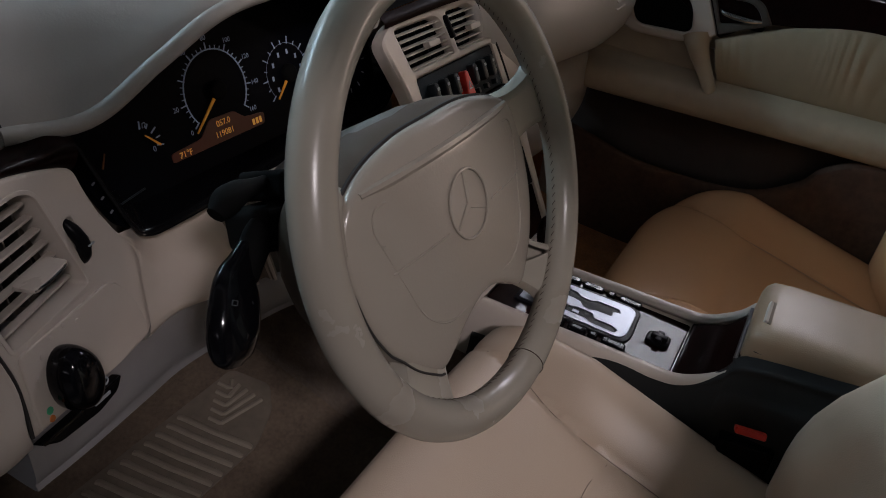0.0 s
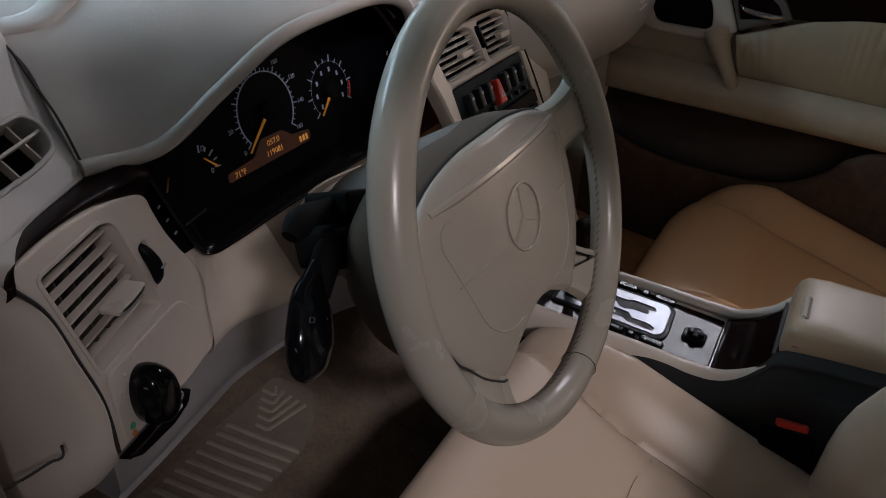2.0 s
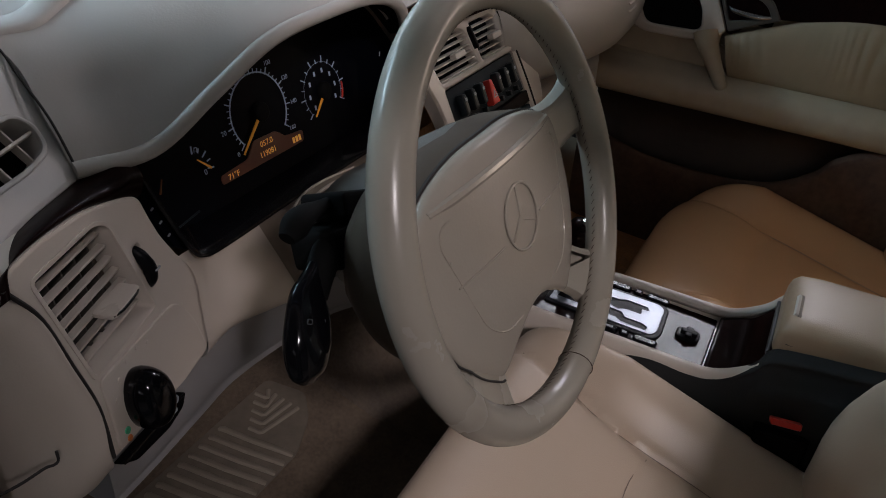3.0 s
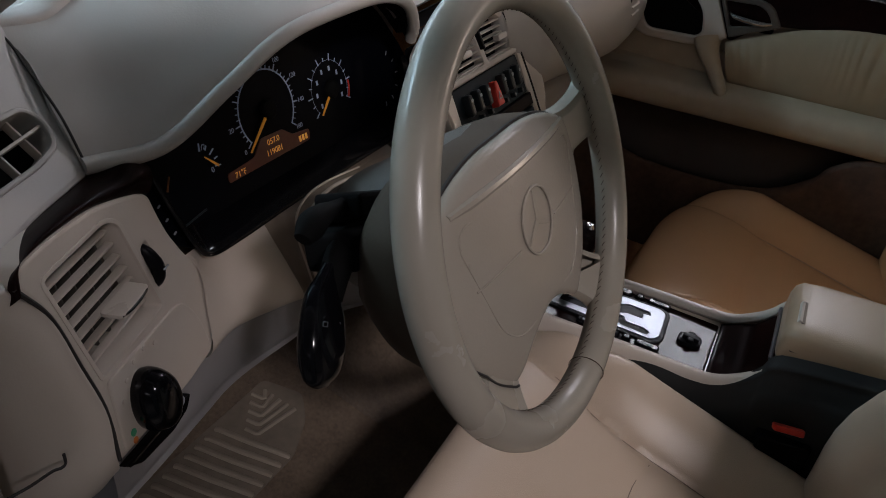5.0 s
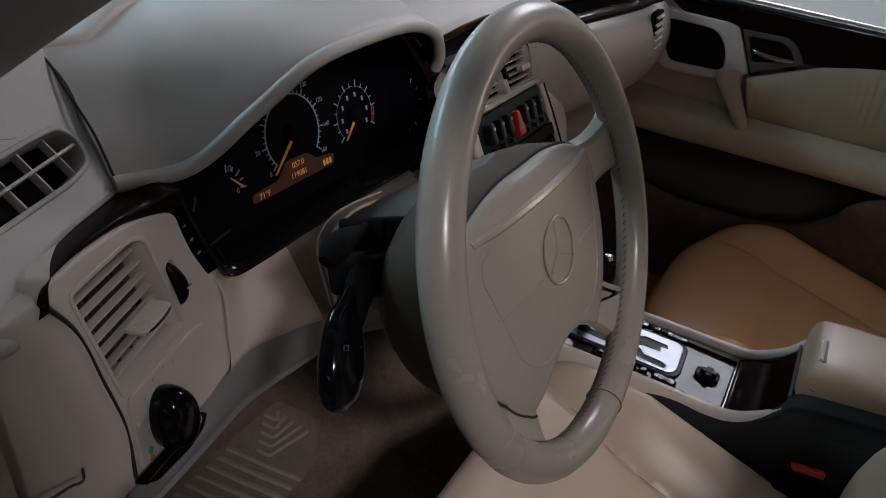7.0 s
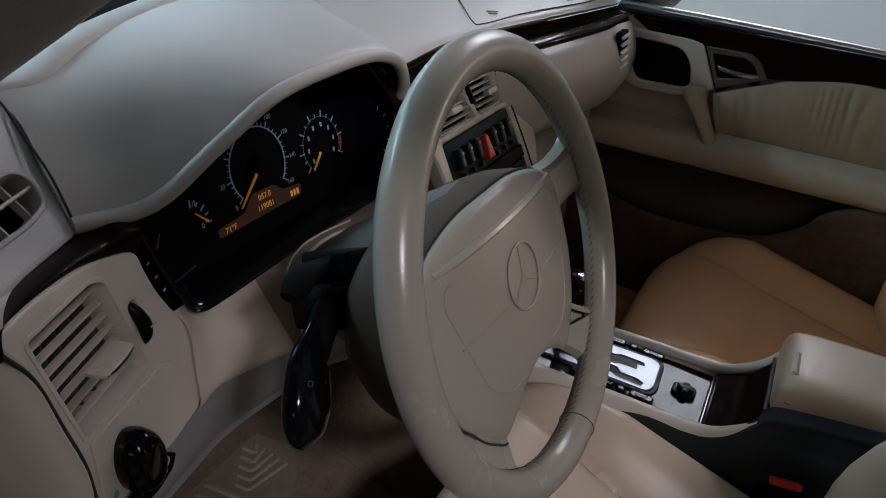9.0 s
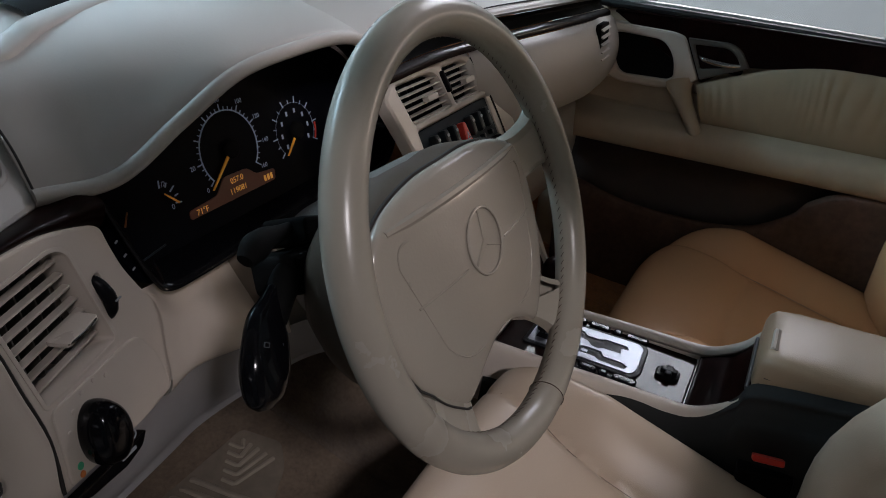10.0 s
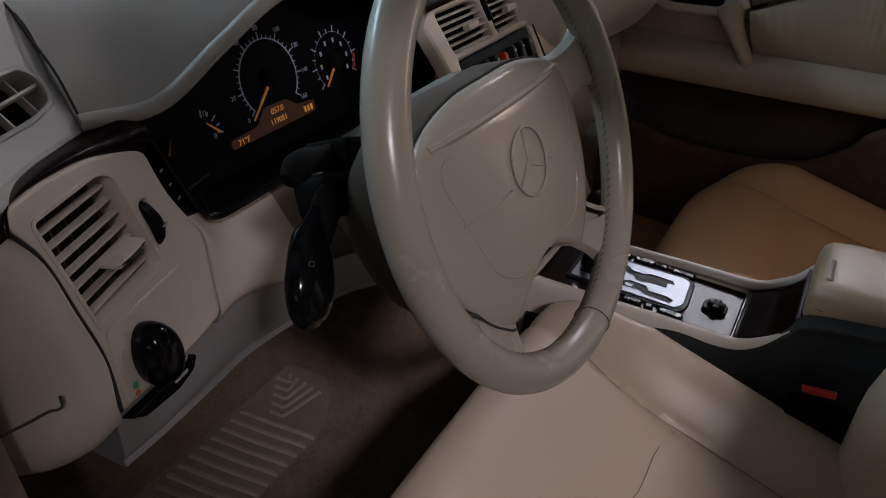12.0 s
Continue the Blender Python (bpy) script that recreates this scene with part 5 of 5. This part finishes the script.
tri = rpoly([(-0.245, 0.100), (-0.065, 0.097), (-0.041, 0.091), (0.003, 0.007), (-0.012, -0.006), (-0.04, -0.016), (-0.07, -0.024), (-0.172, -0.026), (-0.245, 0.02)], [0.01, 0.01, 0.008, 0.004, 0.01, 0.02, 0.03, 0.02, 0.02])
spk = rpoly([(-0.194, 0.080), (-0.084, 0.077), (-0.057, 0.047), (-0.049, 0.006), (-0.060, -0.004), (-0.166, -0.008), (-0.186, 0.03)], 0.018)
tp = part("speaker_cover", plate(D, tri, -0.02, 0.004, 0.005, [spk]), "panel", door, "beige cover round a dark oval grille")
part("speaker_grille", plate(D, inset(spk, -0.004), -0.02, -0.006, 0.002), "matte", tp, "black perforated grille")
hr = part("door_handle", plate(D, rpoly([(-0.036, 0.090), (0.052, 0.092), (0.074, 0.082), (0.098, 0.048), (0.05, 0.028), (0.006, 0.008)], [0.004, 0.015, 0.02, 0.004, 0.01, 0.004]), -0.01, 0.005, 0.003, [rpoly([(-0.020, 0.079), (0.048, 0.081), (0.068, 0.068), (0.080, 0.048), (0.002, 0.030)], [0.006, 0.014, 0.014, 0.006, 0.006])]), "shroud", door, "inner door handle with a chrome lever")
part("handle_cup", plate(D, rrect(0.030, 0.056, 0.11, 0.056, 0.008), -0.02, -0.010, 0.001), "matte", hr)
part("handle_lever", tube([D @ Vector(p) for p in ((-0.006, 0.056, -0.004), (0.010, 0.051, 0.004), (0.055, 0.048, 0.005), (0.080, 0.050, 0.001))], [0.003, 0.0055, 0.006, 0.003], 10, n=14), "chrome", hr, "chrome lever")
# pleated leather field, gathered along its upper edge
rows = []
for i in range(321):
    u = 0.002 + 0.94 * i / 320
    top = -0.004 + 0.080 * math.sin(min(1, u / 0.28) * math.pi / 2) - 0.03 * max(0, u - 0.35)
    bot = -0.086 - 0.004 * u
    fold = 0.55 + 0.45 * math.sin(u * 23 + 1.3)
    rows.append([D @ Vector((u + 0.030 * (1 - f) * max(0, 1 - u / 0.3), bot + (top - bot) * f, -0.004 + 0.012 * math.sin(math.pi * f) ** 0.5 + 0.0052 * fold * abs(math.sin(u * 150 + 2.2 * math.sin(u * 31) + 0.5 * math.sin(f * 5 + u * 40))) * math.sin(math.pi * f) ** 0.5 * (0.15 + 0.85 * f))) for f in (0, 0.04, 0.12, 0.24, 0.36, 0.5, 0.62, 0.74, 0.86, 0.94, 0.98, 1)])
bm = grid(rows)
bmesh.ops.recalc_face_normals(bm, faces=bm.faces)
part("pleated_field", bm, "fabric", door, "gathered pleated leather field", sharp=70)
# armrest: a flat top that runs forward into the hollow before the pull
rows = []
for y, z, e in ((0.30, 0.664, 0.012), (0.20, 0.664, 0.008), (0.10, 0.665, 0.003), (0.0, 0.667, 0.0), (-0.15, 0.669, 0.0), (-0.35, 0.671, 0.0), (-0.9, 0.671, 0.0)):
    rows.append([(1.080, y, z + 0.004 + e), (1.060, y, z), (1.035, y, z - 0.006), (1.016, y, z - 0.013), (1.004, y, z - 0.024), (0.999, y, z - 0.040), (1.001, y, z - 0.058), (1.012, y, z - 0.070), (1.04, y, z - 0.074), (1.07, y, z - 0.076)])
part("door_armrest", loft(rows, 44, 30), "doorp", door, "beige padded door armrest", sharp=70)
part("pull_post", tube([D @ Vector(p) for p in ((-0.034, -0.004, -0.006), (-0.026, -0.022, 0.004), (-0.008, -0.048, 0.016), (0.012, -0.074, 0.028), (0.026, -0.094, 0.036), (0.030, -0.102, 0.038))], [0.030, 0.025, 0.0195, 0.0165, 0.0155, 0.012], 16, n=28, flat=0.8), "doorp", door, "upright grab post of the door pull")
scoop = []
for y, k in ((0.30, 0.3), (0.20, 0.7), (0.10, 1.0), (0.03, 0.9), (-0.01, 0.5), (-0.035, 0.15)):
    scoop.append([(1.056, y, 0.738 - 0.02 * (1 - k)), (1.062 + 0.022 * k, y, 0.725), (1.066 + 0.044 * k, y, 0.704), (1.068 + 0.046 * k, y, 0.686), (1.066 + 0.026 * k, y, 0.672), (1.060, y, 0.668), (1.040, y, 0.662)])
part("door_scoop", loft(scoop, 30, 24), "doorp", door, "hollow before the door pull", sharp=80)
# inside of the pocket, coloured dark for the shade under the armrest
part("pocket_hollow", loft([[(1.045, 0.30, 0.59), (1.05, 0.0, 0.595), (1.05, -0.3, 0.605), (1.05, -0.9, 0.605)], [(1.072, 0.30, 0.53), (1.075, 0.0, 0.53), (1.070, -0.25, 0.55), (1.05, -0.9, 0.54)], [(1.055, 0.30, 0.44), (1.058, 0.0, 0.43), (1.055, -0.3, 0.43), (1.05, -0.9, 0.43)]], 24, 12), "pocket", door, "hollow of the door pocket, its shade put into the dark colour")
mouth = [(0.25, 0.500), (0.18, 0.483), (0.075, 0.460), (-0.08, 0.459), (-0.184, 0.478), (-0.255, 0.525), (-0.286, 0.566), (-0.36, 0.600), (-0.55, 0.606), (-0.9, 0.606)]
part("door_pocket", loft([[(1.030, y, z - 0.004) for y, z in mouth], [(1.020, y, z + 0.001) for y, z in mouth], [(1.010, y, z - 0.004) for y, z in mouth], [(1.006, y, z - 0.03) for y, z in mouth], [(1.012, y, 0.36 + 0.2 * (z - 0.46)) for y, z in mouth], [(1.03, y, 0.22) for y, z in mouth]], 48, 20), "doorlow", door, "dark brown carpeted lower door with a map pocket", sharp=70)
gw = part("window_1", loft([[(1.084, 0.30, 0.87), (1.084, -0.4, 0.87), (1.084, -1.1, 0.86)], [(1.07, 0.05, 1.10), (1.072, -0.4, 1.10), (1.072, -1.1, 1.10)], [(1.045, -0.26, 1.33), (1.045, -0.6, 1.35), (1.045, -1.1, 1.34)]], 12, 8, thick=0.004), "glass", None, "clear side window of the passenger door", kind="structure")
gw.visible_shadow = False
mir = thing("door_mirror", (1.24, 0.22, 0.9), "outside mirror in pale paint", "car mirror")
part("mirror_shell", dome(fr((1.22, 0.215, 0.928), (0.97, -0.25, 0), (0, 0, 1)), 0, 0, 0.10, 0.062, 0.0, 0.07), "paint", mir)
part("mirror_foot", tube([(1.10, 0.22, 0.89), (1.17, 0.22, 0.91)], 0.022, 10), "rubber", mir)

# ---- floor of the driver's footwell ----
fm = thing("floor_mat", (0.0, 0.45, 0.225), "brown floor mat with a ribbed beige heel pad", "floor mat")
F0 = fr((0.0, 0.36, 0.235), (1, 0, 0), (0, 1, 0.22))
part("mat_base", plate(F0, rrect(-0.02, 0.0, 0.60, 0.78, 0.04), -0.008, 0.0, 0.002), "carpet", fm, "dark brown carpet mat")
hp = part("heel_pad", plate(F0, rpoly([(-0.215, 0.118), (-0.18, -0.014), (0.06, -0.016), (0.125, 0.012), (0.162, 0.050), (0.140, 0.118)], 0.012), 0.0, 0.003, 0.001), "matbase", fm, "ribbed beige rubber heel pad")
for k in range(11):
    x = -0.196 + 0.0212 * k
    part("rib", tube([F0 @ Vector(v) for v in ((x, 0.108, 0.001), (x + 0.002, 0.103, 0.0042), (x + 0.016, 0.050, 0.0045), (x + 0.034, -0.006, 0.0042), (x + 0.036, -0.011, 0.001))], 0.0052, 8, flat=0.8), "mat", hp)
for k in range(5):
    x, y = 0.050 + 0.0145 * k, 0.052 + 0.0095 * k
    xr, yr = 0.128 - 0.001 * k, 0.038 + 0.0155 * k
    part("rib", tube([F0 @ Vector(v) for v in ((x - 0.004, y + 0.022, 0.0030), (x, y + 0.003, 0.0035), (x + 0.003, y, 0.0035), (xr, yr, 0.0035))], 0.0036, 8), "mat", hp)
pm = thing("floor_mat", (0.8, 0.2, 0.225), "tan brown carpet mat in the passenger footwell", "floor mat")
part("mat_sheet", loft([[(0.56, y, z), (0.80, y, z - 0.004), (1.12, y, z)] for y, z in ((-0.12, 0.232), (0.10, 0.236), (0.30, 0.26), (0.48, 0.33), (0.62, 0.42))], 20, 16, thick=0.006), "carpet_p", pm)
ped = thing("pedals", (0.1, 0.62, 0.3), "black rubber pedals in the dark footwell", "pedals")
part("accelerator", box(fr((0.17, 0.60, 0.34), (1, 0, 0), (0, 0.5, 1)), 0, 0, 0.06, 0.16, -0.006, 0.006, 0.01, 0.003), "black", ped)
part("brake", box(fr((0.05, 0.58, 0.38), (1, 0, 0), (0, 0.4, 1)), 0, 0, 0.10, 0.06, -0.006, 0.006, 0.01, 0.003), "black", ped)
